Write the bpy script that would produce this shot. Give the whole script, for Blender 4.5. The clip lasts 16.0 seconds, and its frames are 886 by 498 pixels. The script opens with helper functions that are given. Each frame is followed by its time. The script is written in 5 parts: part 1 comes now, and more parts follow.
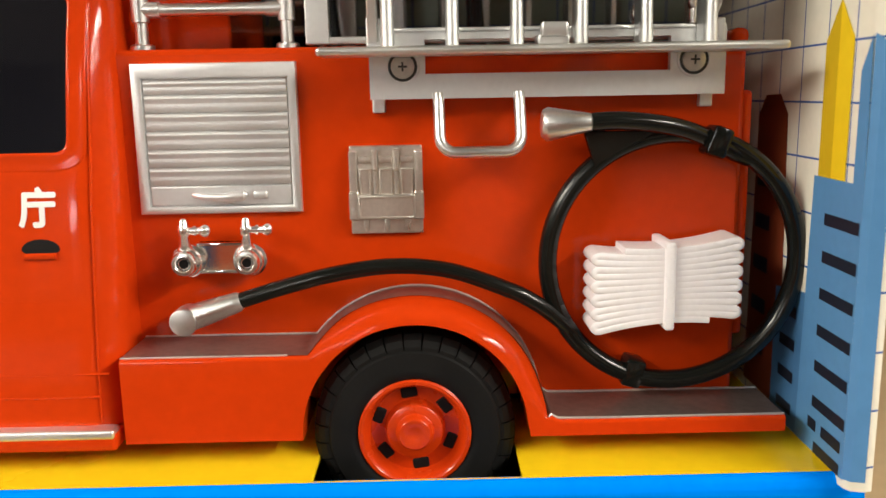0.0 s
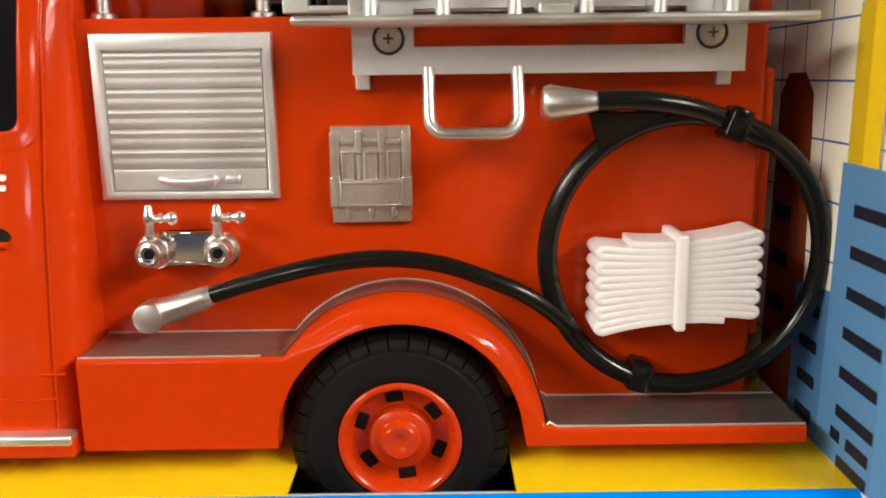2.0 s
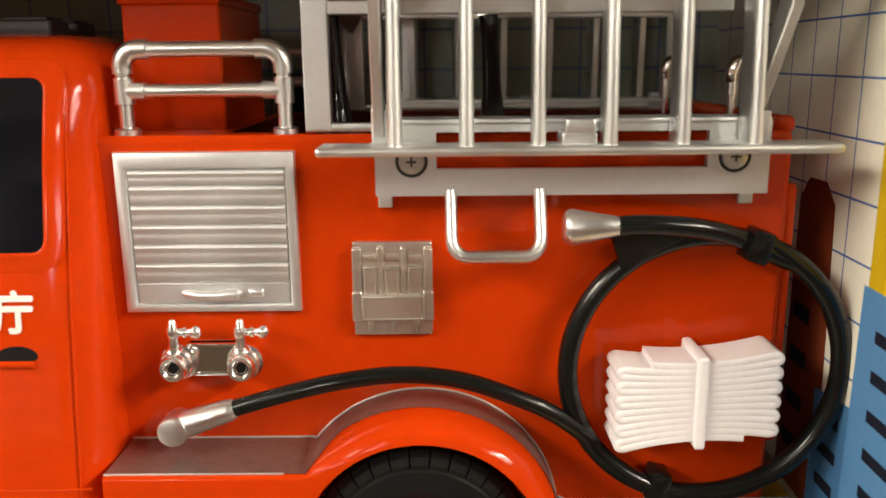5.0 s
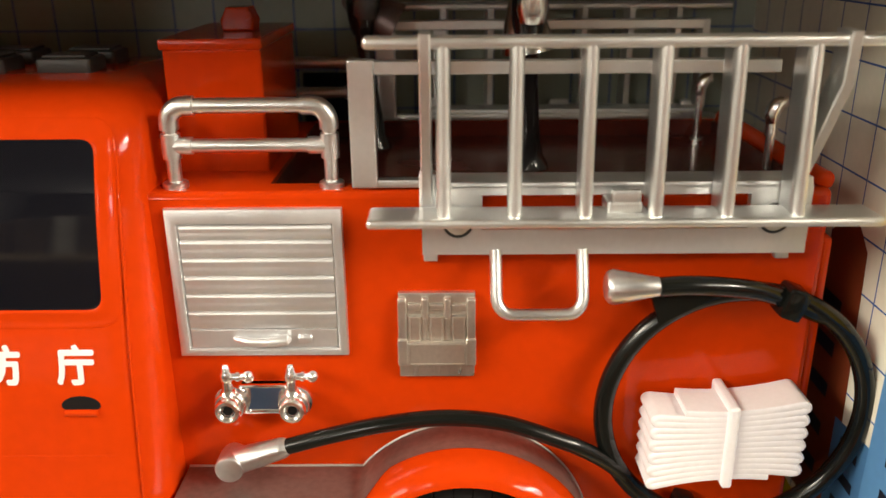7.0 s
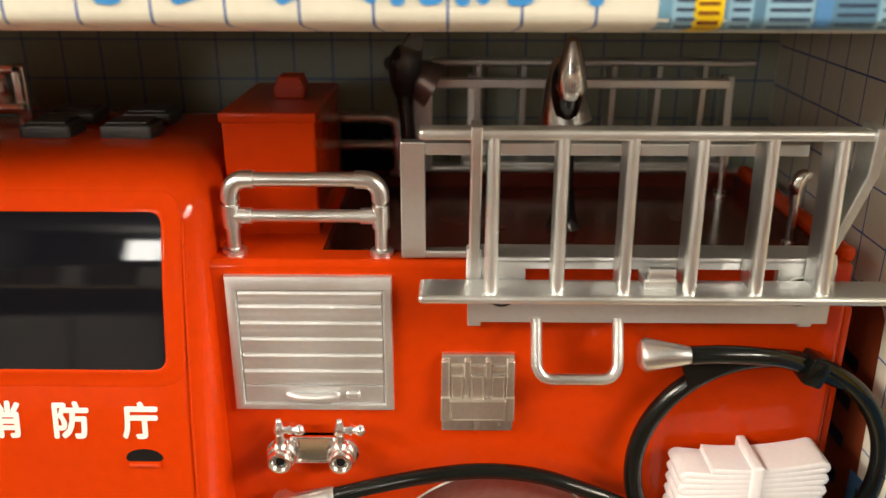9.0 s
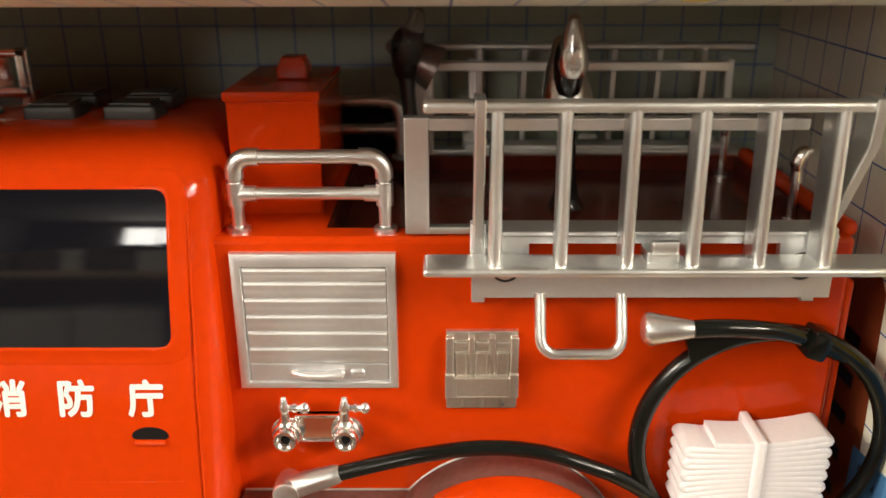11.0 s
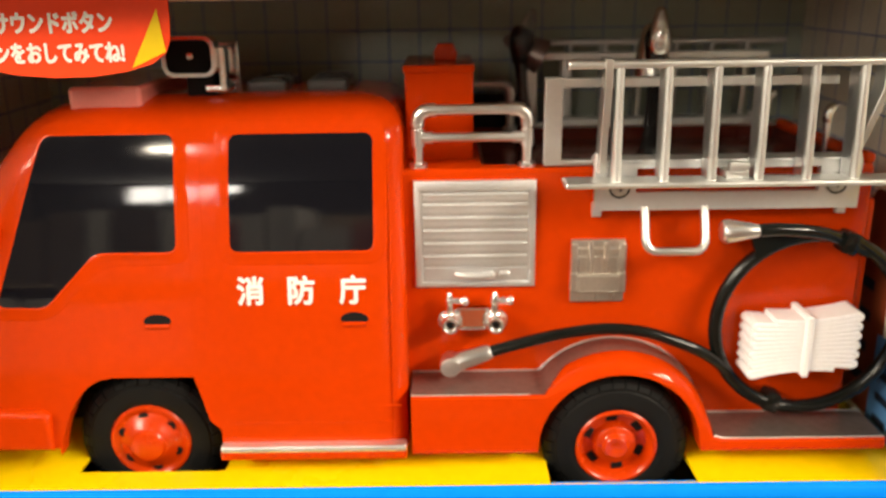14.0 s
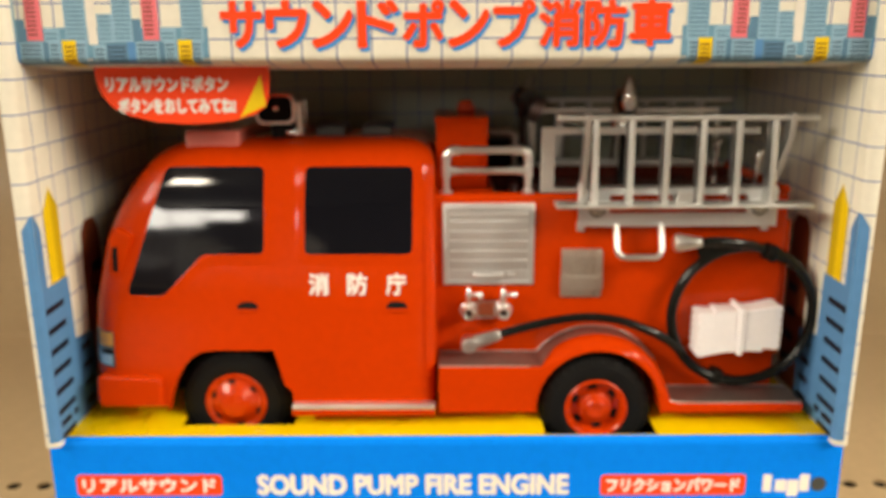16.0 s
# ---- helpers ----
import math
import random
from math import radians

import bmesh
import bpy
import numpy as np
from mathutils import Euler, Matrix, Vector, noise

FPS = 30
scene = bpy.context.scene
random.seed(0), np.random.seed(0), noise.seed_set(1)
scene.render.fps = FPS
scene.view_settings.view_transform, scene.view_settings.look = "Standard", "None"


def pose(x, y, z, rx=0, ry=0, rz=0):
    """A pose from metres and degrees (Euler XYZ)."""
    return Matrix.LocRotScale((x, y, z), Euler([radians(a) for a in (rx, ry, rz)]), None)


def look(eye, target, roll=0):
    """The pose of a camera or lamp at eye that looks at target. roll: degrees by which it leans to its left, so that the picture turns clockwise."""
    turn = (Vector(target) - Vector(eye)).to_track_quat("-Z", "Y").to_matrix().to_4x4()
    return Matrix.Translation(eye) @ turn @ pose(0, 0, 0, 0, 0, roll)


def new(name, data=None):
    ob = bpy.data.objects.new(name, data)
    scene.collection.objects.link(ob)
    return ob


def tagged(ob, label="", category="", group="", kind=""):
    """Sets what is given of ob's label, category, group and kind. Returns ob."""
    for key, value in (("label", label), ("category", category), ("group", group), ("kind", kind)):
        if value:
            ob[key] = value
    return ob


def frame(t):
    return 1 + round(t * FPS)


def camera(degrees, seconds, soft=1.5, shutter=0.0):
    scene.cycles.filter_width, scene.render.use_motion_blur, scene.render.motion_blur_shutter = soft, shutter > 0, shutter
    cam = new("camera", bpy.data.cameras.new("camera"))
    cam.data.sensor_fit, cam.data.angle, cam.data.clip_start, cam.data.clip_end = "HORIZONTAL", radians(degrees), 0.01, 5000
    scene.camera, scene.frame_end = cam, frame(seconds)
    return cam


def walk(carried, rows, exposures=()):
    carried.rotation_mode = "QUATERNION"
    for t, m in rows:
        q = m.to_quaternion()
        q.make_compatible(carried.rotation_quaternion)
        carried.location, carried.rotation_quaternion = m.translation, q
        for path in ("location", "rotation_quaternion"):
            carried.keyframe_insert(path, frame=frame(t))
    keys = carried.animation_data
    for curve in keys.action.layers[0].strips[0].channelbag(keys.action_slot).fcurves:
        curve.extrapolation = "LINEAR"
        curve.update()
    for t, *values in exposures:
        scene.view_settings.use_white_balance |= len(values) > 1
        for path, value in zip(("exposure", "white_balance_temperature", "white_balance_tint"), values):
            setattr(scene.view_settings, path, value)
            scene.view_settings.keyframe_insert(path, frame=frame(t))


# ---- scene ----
cam = camera(56.74, 16.0)
# a close-up lens held at one focus: nearest things sharp, farther ones soft
cam.data.dof.use_dof = True
cam.data.dof.focus_distance = 0.172
cam.data.dof.aperture_fstop = 14.0
# seconds, eye in metres, yaw, pitch, roll in degrees
PATH = [
    (0.0, 0.0626, -0.1758, 0.1105, -0.85, -10.63, 0.99),
    (0.5, 0.0637, -0.1703, 0.1113, 0.08, -11.07, 1.08),
    (1.0, 0.0645, -0.1664, 0.1118, 0.18, -11.31, 0.93),
    (1.5, 0.0640, -0.1634, 0.1088, -0.36, -11.32, 0.75),
    (2.0, 0.0659, -0.1604, 0.1095, -0.39, -11.92, 0.65),
    (2.5, 0.0666, -0.1577, 0.1097, -0.49, -12.06, 0.63),
    (3.0, 0.0662, -0.1565, 0.1098, -0.46, -12.17, 0.64),
    (3.5, 0.0663, -0.1560, 0.1101, -0.39, -12.27, 0.66),
    (4.0, 0.0659, -0.1558, 0.1140, -0.24, -12.69, 0.66),
    (4.5, 0.0643, -0.1562, 0.1241, 0.03, -12.54, 0.57),
    (7.0, 0.0548, -0.1515, 0.1651, 0.10, -20.20, 0.41),
    (7.5, 0.0486, -0.1511, 0.1697, -0.27, -21.59, -0.24),
    (8.0, 0.0458, -0.1519, 0.1759, -0.22, -22.07, -0.83),
    (8.5, 0.0462, -0.1534, 0.1817, 0.25, -21.52, -0.47),
    (9.0, 0.0462, -0.1554, 0.1834, 0.44, -20.92, -0.15),
    (9.5, 0.0456, -0.1567, 0.1786, 0.39, -20.10, 0.06),
    (12.0, 0.0450, -0.1610, 0.1783, 0.16, -21.00, 0.11),
    (12.5, 0.0447, -0.1664, 0.1755, 0.24, -20.83, 0.17),
    (13.0, 0.0390, -0.1803, 0.1756, 0.04, -20.01, 0.20),
    (13.5, 0.0247, -0.2024, 0.1730, -0.11, -18.80, 0.63),
    (14.0, 0.0088, -0.2248, 0.1694, -0.07, -17.65, 0.79),
    (14.5, 0.0016, -0.2478, 0.1691, 0.06, -15.94, 0.63),
    (15.0, 0.0001, -0.2721, 0.1712, 0.17, -14.97, 0.82),
    (15.5, 0.0008, -0.2903, 0.1737, 0.18, -14.89, 0.48),
    (16.0, 0.0012, -0.3005, 0.1774, 0.14, -14.39, 0.25),
]
EXPOSURES = [(0.0, -0.63, 6000, 10), (3.0, -0.68, 6200, 10), (4.5, -0.62, 6250, 10), (7.0, -0.36, 6300, 10), (8.5, -0.46, 6300, 10), (9.5, -0.38, 6300, 10), (12.0, -0.40, 6300, 10), (13.0, -0.34, 6600, 10), (14.5, -0.24, 6650, 10), (15.0, -0.28, 6650, 10), (16.0, -0.62, 6650, 10)]
walk(cam, [(t, pose(x, y, z, 90 + pitch, roll, yaw)) for t, x, y, z, yaw, pitch, roll in PATH], EXPOSURES)

# ---- light ----
world = bpy.data.worlds.new("shop")
scene.world = world
world.use_nodes = True
world.node_tree.nodes["Background"].inputs[0].default_value = (1.0, 0.86, 0.68, 1)
world.node_tree.nodes["Background"].inputs[1].default_value = 0.12


def area_lamp(name, x, y, z, sx, sy, watts, colour, target):
    data = bpy.data.lights.new(name, "AREA")
    data.shape, data.size, data.size_y, data.energy, data.color = "RECTANGLE", sx, sy, watts, colour
    ob = new(name, data)
    ob.matrix_world = look((x, y, z), target)
    return ob


WARM = (1.0, 0.885, 0.70)
CEILING = 1.60
# rows of tubes over the aisle and beyond it: x and y of the middle, length, watts
FIXTURES = [(-2.30, -0.60, 2.2, 96.0), (2.30, -0.60, 2.2, 130.0), (-2.30, -1.40, 2.2, 48.0), (2.30, -1.40, 2.2, 64.0),
            (-2.65, -2.20, 1.8, 50.0), (2.65, -2.20, 1.8, 40.0), (-1.26, -3.35, 0.22, 10.0)]
for tx, ty, long, power in FIXTURES:
    area_lamp("tube_lamp", tx, ty, CEILING - 0.075, long, 0.12, power, WARM, (tx * 0.6, ty * 0.6, 0.3))

# ---- materials ----


def material(name, colour, rough=0.5, metal=0.0, vary=0.06, scale=60.0, bump=0.0, bump_scale=400.0, coat=0.0, spec=0.5, rough_vary=0.06):
    """A surface with colour variation at two scales, uneven gloss and a fine relief."""
    m = bpy.data.materials.new(name)
    m.use_nodes = True
    nt = m.node_tree
    p = nt.nodes["Principled BSDF"]
    co = nt.nodes.new("ShaderNodeTexCoord")
    n1, n2 = nt.nodes.new("ShaderNodeTexNoise"), nt.nodes.new("ShaderNodeTexNoise")
    n1.inputs["Scale"].default_value, n2.inputs["Scale"].default_value = scale, scale * 14
    n1.inputs["Detail"].default_value = 4
    add = nt.nodes.new("ShaderNodeMath")
    add.operation = "ADD"
    ramp = nt.nodes.new("ShaderNodeMapRange")
    ramp.inputs[1].default_value, ramp.inputs[2].default_value = 0.7, 1.3
    ramp.inputs[3].default_value, ramp.inputs[4].default_value = 1 - vary, 1 + vary
    mix = nt.nodes.new("ShaderNodeVectorMath")
    mix.operation = "SCALE"
    mix.inputs[0].default_value = colour
    for n in (n1, n2):
        nt.links.new(co.outputs["Object"], n.inputs["Vector"])
    nt.links.new(n1.outputs[0], add.inputs[0])
    nt.links.new(n2.outputs[0], add.inputs[1])
    nt.links.new(add.outputs[0], ramp.inputs[0])
    nt.links.new(ramp.outputs[0], mix.inputs["Scale"])
    nt.links.new(mix.outputs[0], p.inputs["Base Color"])
    rr = nt.nodes.new("ShaderNodeMapRange")
    rr.inputs[1].default_value, rr.inputs[2].default_value = 0.35, 0.65
    rr.inputs[3].default_value, rr.inputs[4].default_value = max(0.02, rough - rough_vary), rough + rough_vary
    nt.links.new(n1.outputs[0], rr.inputs[0])
    nt.links.new(rr.outputs[0], p.inputs["Roughness"])
    p.inputs["Metallic"].default_value = metal
    p.inputs["Coat Weight"].default_value = coat
    p.inputs["Coat Roughness"].default_value = 0.06
    p.inputs["Specular IOR Level"].default_value = spec
    if bump:
        n3, b = nt.nodes.new("ShaderNodeTexNoise"), nt.nodes.new("ShaderNodeBump")
        n3.inputs["Scale"].default_value = bump_scale
        b.inputs["Strength"].default_value, b.inputs["Distance"].default_value = bump, 0.0004
        nt.links.new(co.outputs["Object"], n3.inputs["Vector"])
        nt.links.new(n3.outputs[0], b.inputs["Height"])
        nt.links.new(b.outputs[0], p.inputs["Normal"])
    return m


def grid_card(name, axes, cell=0.01145, offset=(0.0, 0.0), base=(0.80, 0.77, 0.66)):
    """White printed card with a thin blue square grid, in the plane of two object axes."""
    m = material(name, base, 0.46, vary=0.04, scale=30, bump=0.05, spec=0.22)
    nt = m.node_tree
    p = nt.nodes["Principled BSDF"]
    co = nt.nodes.new("ShaderNodeTexCoord")
    sep = nt.nodes.new("ShaderNodeSeparateXYZ")
    nt.links.new(co.outputs["Object"], sep.inputs[0])
    lines = []
    for ax, off in zip(axes, offset):
        a = nt.nodes.new("ShaderNodeMath")
        a.operation = "ADD"
        a.inputs[1].default_value = off
        w = nt.nodes.new("ShaderNodeMath")
        w.operation = "PINGPONG"
        w.inputs[1].default_value = cell / 2
        c = nt.nodes.new("ShaderNodeMath")
        c.operation = "LESS_THAN"
        c.inputs[1].default_value = 0.00021
        nt.links.new(sep.outputs["XYZ".index(ax)], a.inputs[0])
        nt.links.new(a.outputs[0], w.inputs[0])
        nt.links.new(w.outputs[0], c.inputs[0])
        lines.append(c)
    mx = nt.nodes.new("ShaderNodeMath")
    mx.operation = "MAXIMUM"
    nt.links.new(lines[0].outputs[0], mx.inputs[0])
    nt.links.new(lines[1].outputs[0], mx.inputs[1])
    col = nt.nodes.new("ShaderNodeMix")
    col.data_type = "RGBA"
    old = p.inputs["Base Color"].links[0].from_socket
    nt.links.new(mx.outputs[0], col.inputs["Factor"])
    nt.links.new(old, col.inputs["A"])
    col.inputs["B"].default_value = (0.05, 0.12, 0.38, 1)
    nt.links.new(col.outputs["Result"], p.inputs["Base Color"])
    return m


RED = material("red_plastic", (0.57, 0.0405, 0.0012), 0.10, vary=0.05, scale=25, bump=0.006, bump_scale=90, rough_vary=0.025, spec=0.23)
# maroon deepened in colour to hold the shade inside the bed
MAROON_SHADED = material("maroon_plastic_shaded", (0.10, 0.013, 0.006), 0.22, vary=0.08, scale=40, bump=0.02, bump_scale=200)
RED_DULL = material("red_plastic_rim", (0.57, 0.0405, 0.001), 0.26, vary=0.05, scale=90, bump=0.03, bump_scale=200)
SILVER = material("silver_paint", (0.84, 0.85, 0.86), 0.48, metal=0.95, vary=0.03, scale=50, bump=0.015, bump_scale=1500)
SILVER_RAIL = material("satin_ladder", (0.83, 0.84, 0.83), 0.38, metal=1.0, vary=0.03, scale=50, bump=0.015, bump_scale=1500)
SILVER_PIPE = material("satin_pipe", (0.83, 0.84, 0.84), 0.36, metal=1.0, vary=0.05, scale=80, bump=0.03, bump_scale=900)
SILVER_THIN = material("thin_silver_coat", (0.27, 0.21, 0.19), 0.34, metal=0.7, vary=0.16, scale=45, bump=0.04, bump_scale=900)
SMOKE = material("smoky_silver", (0.62, 0.60, 0.56), 0.40, metal=0.6, vary=0.08, scale=70, bump=0.03, bump_scale=900)
TOOL_GREY = material("smoky_tool_grey", (0.74, 0.70, 0.64), 0.32, metal=0.92, vary=0.08, scale=70, bump=0.02, bump_scale=900)
CHROME = material("chrome", (0.94, 0.93, 0.91), 0.22, metal=1.0, vary=0.02, scale=80, rough_vary=0.03)
MIRROR = material("bright_chrome", (0.93, 0.92, 0.92), 0.07, metal=1.0, vary=0.02, scale=80, rough_vary=0.02)
BLACK = material("black_gloss", (0.012, 0.012, 0.012), 0.16, vary=0.1, scale=90, coat=0.3, bump=0.02, bump_scale=300)
HOSE = material("black_hose", (0.006, 0.007, 0.006), 0.16, vary=0.1, scale=90, bump=0.03, bump_scale=500, spec=0.4)
RUBBER = material("tyre_rubber", (0.006, 0.006, 0.006), 0.6, vary=0.2, scale=120, bump=0.12, bump_scale=700, spec=0.2)
GLASS = material("dark_window", (0.006, 0.006, 0.009), 0.05, vary=0.05, scale=40, rough_vary=0.02)
WHITE = material("white_plastic", (0.87, 0.85, 0.88), 0.42, vary=0.03, scale=70, bump=0.04, bump_scale=600)
GREY = material("dark_grey_plastic", (0.055, 0.060, 0.058), 0.38, vary=0.08, scale=70)
PINK = material("clear_red_plastic", (0.74, 0.22, 0.18), 0.18, vary=0.05, scale=70, coat=0.5)
AMBER = material("lamp_amber", (0.60, 0.30, 0.07), 0.2, vary=0.1, scale=200)
LAMP = material("lamp_lens", (0.70, 0.69, 0.66), 0.14, metal=0.8, vary=0.15, scale=400)
CLEAR = bpy.data.materials.new("clear_plastic")
CLEAR.use_nodes = True
CLEAR.node_tree.nodes["Principled BSDF"].inputs["Base Color"].default_value = (0.92, 0.88, 0.84, 1)
CLEAR.node_tree.nodes["Principled BSDF"].inputs["Roughness"].default_value = 0.06
CLEAR.node_tree.nodes["Principled BSDF"].inputs["Transmission Weight"].default_value = 0.95
CLEAR.node_tree.nodes["Principled BSDF"].inputs["IOR"].default_value = 1.35
# flat black for dark parts and for shade painted into holes and hollows
DARK = material("black_parts_and_shade", (0.006, 0.005, 0.005), 0.7, vary=0.1, spec=0.2)
PAINT = material("white_paint", (0.9, 0.87, 0.83), 0.4, vary=0.03)
INK_RED = material("ink_red", (0.97, 0.07, 0.012), 0.46, vary=0.03, scale=30, spec=0.22)
INK_BLUE = material("ink_blue", (0.06, 0.30, 0.72), 0.46, vary=0.03, scale=30, spec=0.22)
INK_SKY = material("ink_sky", (0.16, 0.33, 0.47), 0.46, vary=0.05, scale=30, spec=0.22)
INK_PALE = material("ink_pale_blue", (0.27, 0.46, 0.60), 0.46, vary=0.05, scale=30, spec=0.22)
INK_DUSK = material("ink_dusk_blue", (0.035, 0.055, 0.10), 0.46, vary=0.06, scale=30, spec=0.22)
INK_SLATE = material("ink_slate_blue", (0.11, 0.23, 0.35), 0.46, vary=0.06, scale=30, spec=0.22)
INK_STEEL = material("ink_steel_blue", (0.10, 0.26, 0.52), 0.46, vary=0.04, scale=30, spec=0.22)
INK_STEEL_DARK = material("ink_deep_steel_blue", (0.07, 0.19, 0.40), 0.46, vary=0.04, scale=30, spec=0.22)
INK_YELLOW = material("ink_yellow", (0.85, 0.60, 0.01), 0.46, vary=0.03, scale=30, spec=0.22)
INK_OCHRE = material("ink_ochre", (0.62, 0.42, 0.01), 0.46, vary=0.03, scale=30, spec=0.22)
INK_PINK = material("ink_pink", (0.80, 0.20, 0.24), 0.46, vary=0.03, scale=30, spec=0.22)
INK_BRICK = material("ink_brick", (0.19, 0.040, 0.014), 0.46, vary=0.05, scale=30, spec=0.22)
INK_NIGHT = material("ink_black", (0.012, 0.016, 0.03), 0.46, vary=0.1, scale=30, spec=0.22)
YELLOW_CARD = material("yellow_card", (0.86, 0.60, 0.003), 0.24, vary=0.04, scale=18, bump=0.04, bump_scale=250, spec=0.3)
BLUE_CARD = material("blue_card", (0.0, 0.235, 1.0), 0.42, vary=0.05, scale=18, bump=0.04, bump_scale=250, spec=0.05)
STEEL_CARD = material("steel_blue_card", (0.10, 0.26, 0.52), 0.46, vary=0.05, scale=22, bump=0.04, bump_scale=250, spec=0.22)
KRAFT = material("kraft_card", (0.40, 0.29, 0.18), 0.7, vary=0.08, scale=60, bump=0.1)
CARD_SIDE = grid_card("grid_card_side", "YZ", offset=(-0.0013, -0.0012))
CARD_FRONT = grid_card("grid_card_front", "XZ", offset=(-0.00015, -0.00225))
# base darkened and greened: holds the box's inner shade, offsets red bounce
CARD_BACK_SHADED = grid_card("grid_card_back_shaded", "XZ", offset=(-0.00015, -0.00225), base=(0.38, 0.42, 0.34))
CARD_PLAIN = material("white_card", (0.78, 0.74, 0.66), 0.46, vary=0.04, scale=30, bump=0.05, spec=0.22)
SHELF = material("beige_steel", (0.52, 0.395, 0.24), 0.42, vary=0.07, scale=14, bump=0.04, bump_scale=600)
# unseen floor, its colour kept dark to limit bounce light
LINO = material("shop_floor", (0.13, 0.12, 0.10), 0.35, vary=0.12, scale=6)
CEIL = material("ceiling_board", (0.32, 0.30, 0.27), 0.8, vary=0.06, scale=8)
WALL = material("painted_wall", (0.20, 0.19, 0.17), 0.7, vary=0.05, scale=5)
STOCK = material("stock_carton", (0.14, 0.10, 0.07), 0.5, vary=0.4, scale=9)
STOCK_RED = material("red_carton", (0.50, 0.10, 0.04), 0.5, vary=0.3, scale=9)
STOCK_PALE = material("pale_carton", (0.66, 0.64, 0.60), 0.5, vary=0.2, scale=9)
STOCK_BLUE = material("blue_carton", (0.06, 0.09, 0.16), 0.5, vary=0.3, scale=9)

BRIGHT_PANE = bpy.data.materials.new("bright_pane")
BRIGHT_PANE.use_nodes = True
BRIGHT_PANE.node_tree.nodes["Principled BSDF"].inputs["Emission Color"].default_value = (1.0, 0.94, 0.84, 1)
BRIGHT_PANE.node_tree.nodes["Principled BSDF"].inputs["Emission Strength"].default_value = 34.0

# ---- mesh helpers: all in millimetres, shelf deck 118 below the origin ----
DECK = 118.0
PLACE = {}


def W(x, y, z):
    return Vector((x / 1000, y / 1000, (z + DECK) / 1000))


def thing(name, x, y, z, label, category, group="", kind=""):
    ob = new(name)
    ob.empty_display_size = 0.01
    ob.location = W(x, y, z)
    PLACE[ob] = W(x, y, z)
    return tagged(ob, label, category, group, kind)


def part(name, bm, mat, parent=None, label="", at=(0, 0, 0), sharp=38):
    """One mesh object; bm in millimetres round the place at."""
    bmesh.ops.recalc_face_normals(bm, faces=bm.faces)
    for e in bm.edges:
        e.smooth = True
        if len(e.link_faces) == 2:
            turn, areas = e.calc_face_angle(0), sorted(f.calc_area() for f in e.link_faces)
            # large flat faces keep their own normal beside a fine bevel
            e.smooth = not (turn > radians(sharp) or (turn > radians(9) and areas[1] > 8 * areas[0]))
    for f in bm.faces:
        f.smooth = True
    bmesh.ops.scale(bm, vec=(0.001,) * 3, verts=bm.verts)
    me = bpy.data.meshes.new(name)
    bm.to_mesh(me)
    bm.free()
    me.materials.append(mat)
    return place(name, me, parent, label, at)


def place(name, me, parent=None, label="", at=(0, 0, 0), turn=None):
    ob = new(name, me)
    spot = W(*at)
    ob.matrix_basis = Matrix.Translation(spot) @ (turn or Matrix())
    PLACE[ob] = spot
    if parent:
        ob.parent = parent
        ob.matrix_parent_inverse = Matrix.Translation(-PLACE[parent])
    if label:
        ob["label"] = label
    return ob


def join(*bms):
    out = bmesh.new()
    for b in bms:
        me = bpy.data.meshes.new("join")
        b.to_mesh(me)
        out.from_mesh(me)
        bpy.data.meshes.remove(me)
        b.free()
    return out


def mirrored(bm, yc=36.0):
    """The same shape on the other side of the plane y = yc."""
    for v in bm.verts:
        v.co.y = 2 * yc - v.co.y
    bmesh.ops.reverse_faces(bm, faces=bm.faces)
    return bm


def box(x0, x1, y0, y1, z0, z1, bev=0.0, seg=2):
    bm = bmesh.new()
    bmesh.ops.create_cube(bm, size=1, matrix=Matrix.Translation(((x0 + x1) / 2, (y0 + y1) / 2, (z0 + z1) / 2)) @ Matrix.Diagonal((x1 - x0, y1 - y0, z1 - z0, 1)))
    if bev:
        bmesh.ops.bevel(bm, geom=bm.edges[:], offset=bev, segments=seg, affect="EDGES", profile=0.5)
    return bm


def prism(pts, y0, y1, bev=0.0, seg=2):
    """A polygon in x and z, run from y0 to y1."""
    bm = bmesh.new()
    a = [bm.verts.new((x, y0, z)) for x, z in pts]
    b = [bm.verts.new((x, y1, z)) for x, z in pts]
    bm.faces.new(a)
    bm.faces.new(b[::-1])
    n = len(pts)
    for i in range(n):
        bm.faces.new((a[i], b[i], b[(i + 1) % n], a[(i + 1) % n]))
    bmesh.ops.recalc_face_normals(bm, faces=bm.faces)
    if bev:
        rim = [e for e in bm.edges if abs(e.verts[0].co.y - e.verts[1].co.y) < 1e-6]
        bmesh.ops.bevel(bm, geom=rim, offset=bev, segments=seg, affect="EDGES", profile=0.5)
    return bm


def plate_with_window(x0, x1, z0, z1, hx0, hx1, hz0, hz1, y0, y1):
    """A flat plate with one rectangular opening through it."""
    bm = bmesh.new()
    rings = []
    for y in (y0, y1):
        o = [bm.verts.new((x, y, z)) for x, z in ((x0, z0), (x1, z0), (x1, z1), (x0, z1))]
        i = [bm.verts.new((x, y, z)) for x, z in ((hx0, hz0), (hx1, hz0), (hx1, hz1), (hx0, hz1))]
        rings.append((o, i))
    for k in range(4):
        j = (k + 1) % 4
        for o, i in rings:
            bm.faces.new((o[k], o[j], i[j], i[k]))
        bm.faces.new((rings[0][0][k], rings[0][0][j], rings[1][0][j], rings[1][0][k]))
        bm.faces.new((rings[0][1][k], rings[0][1][j], rings[1][1][j], rings[1][1][k]))
    return bm


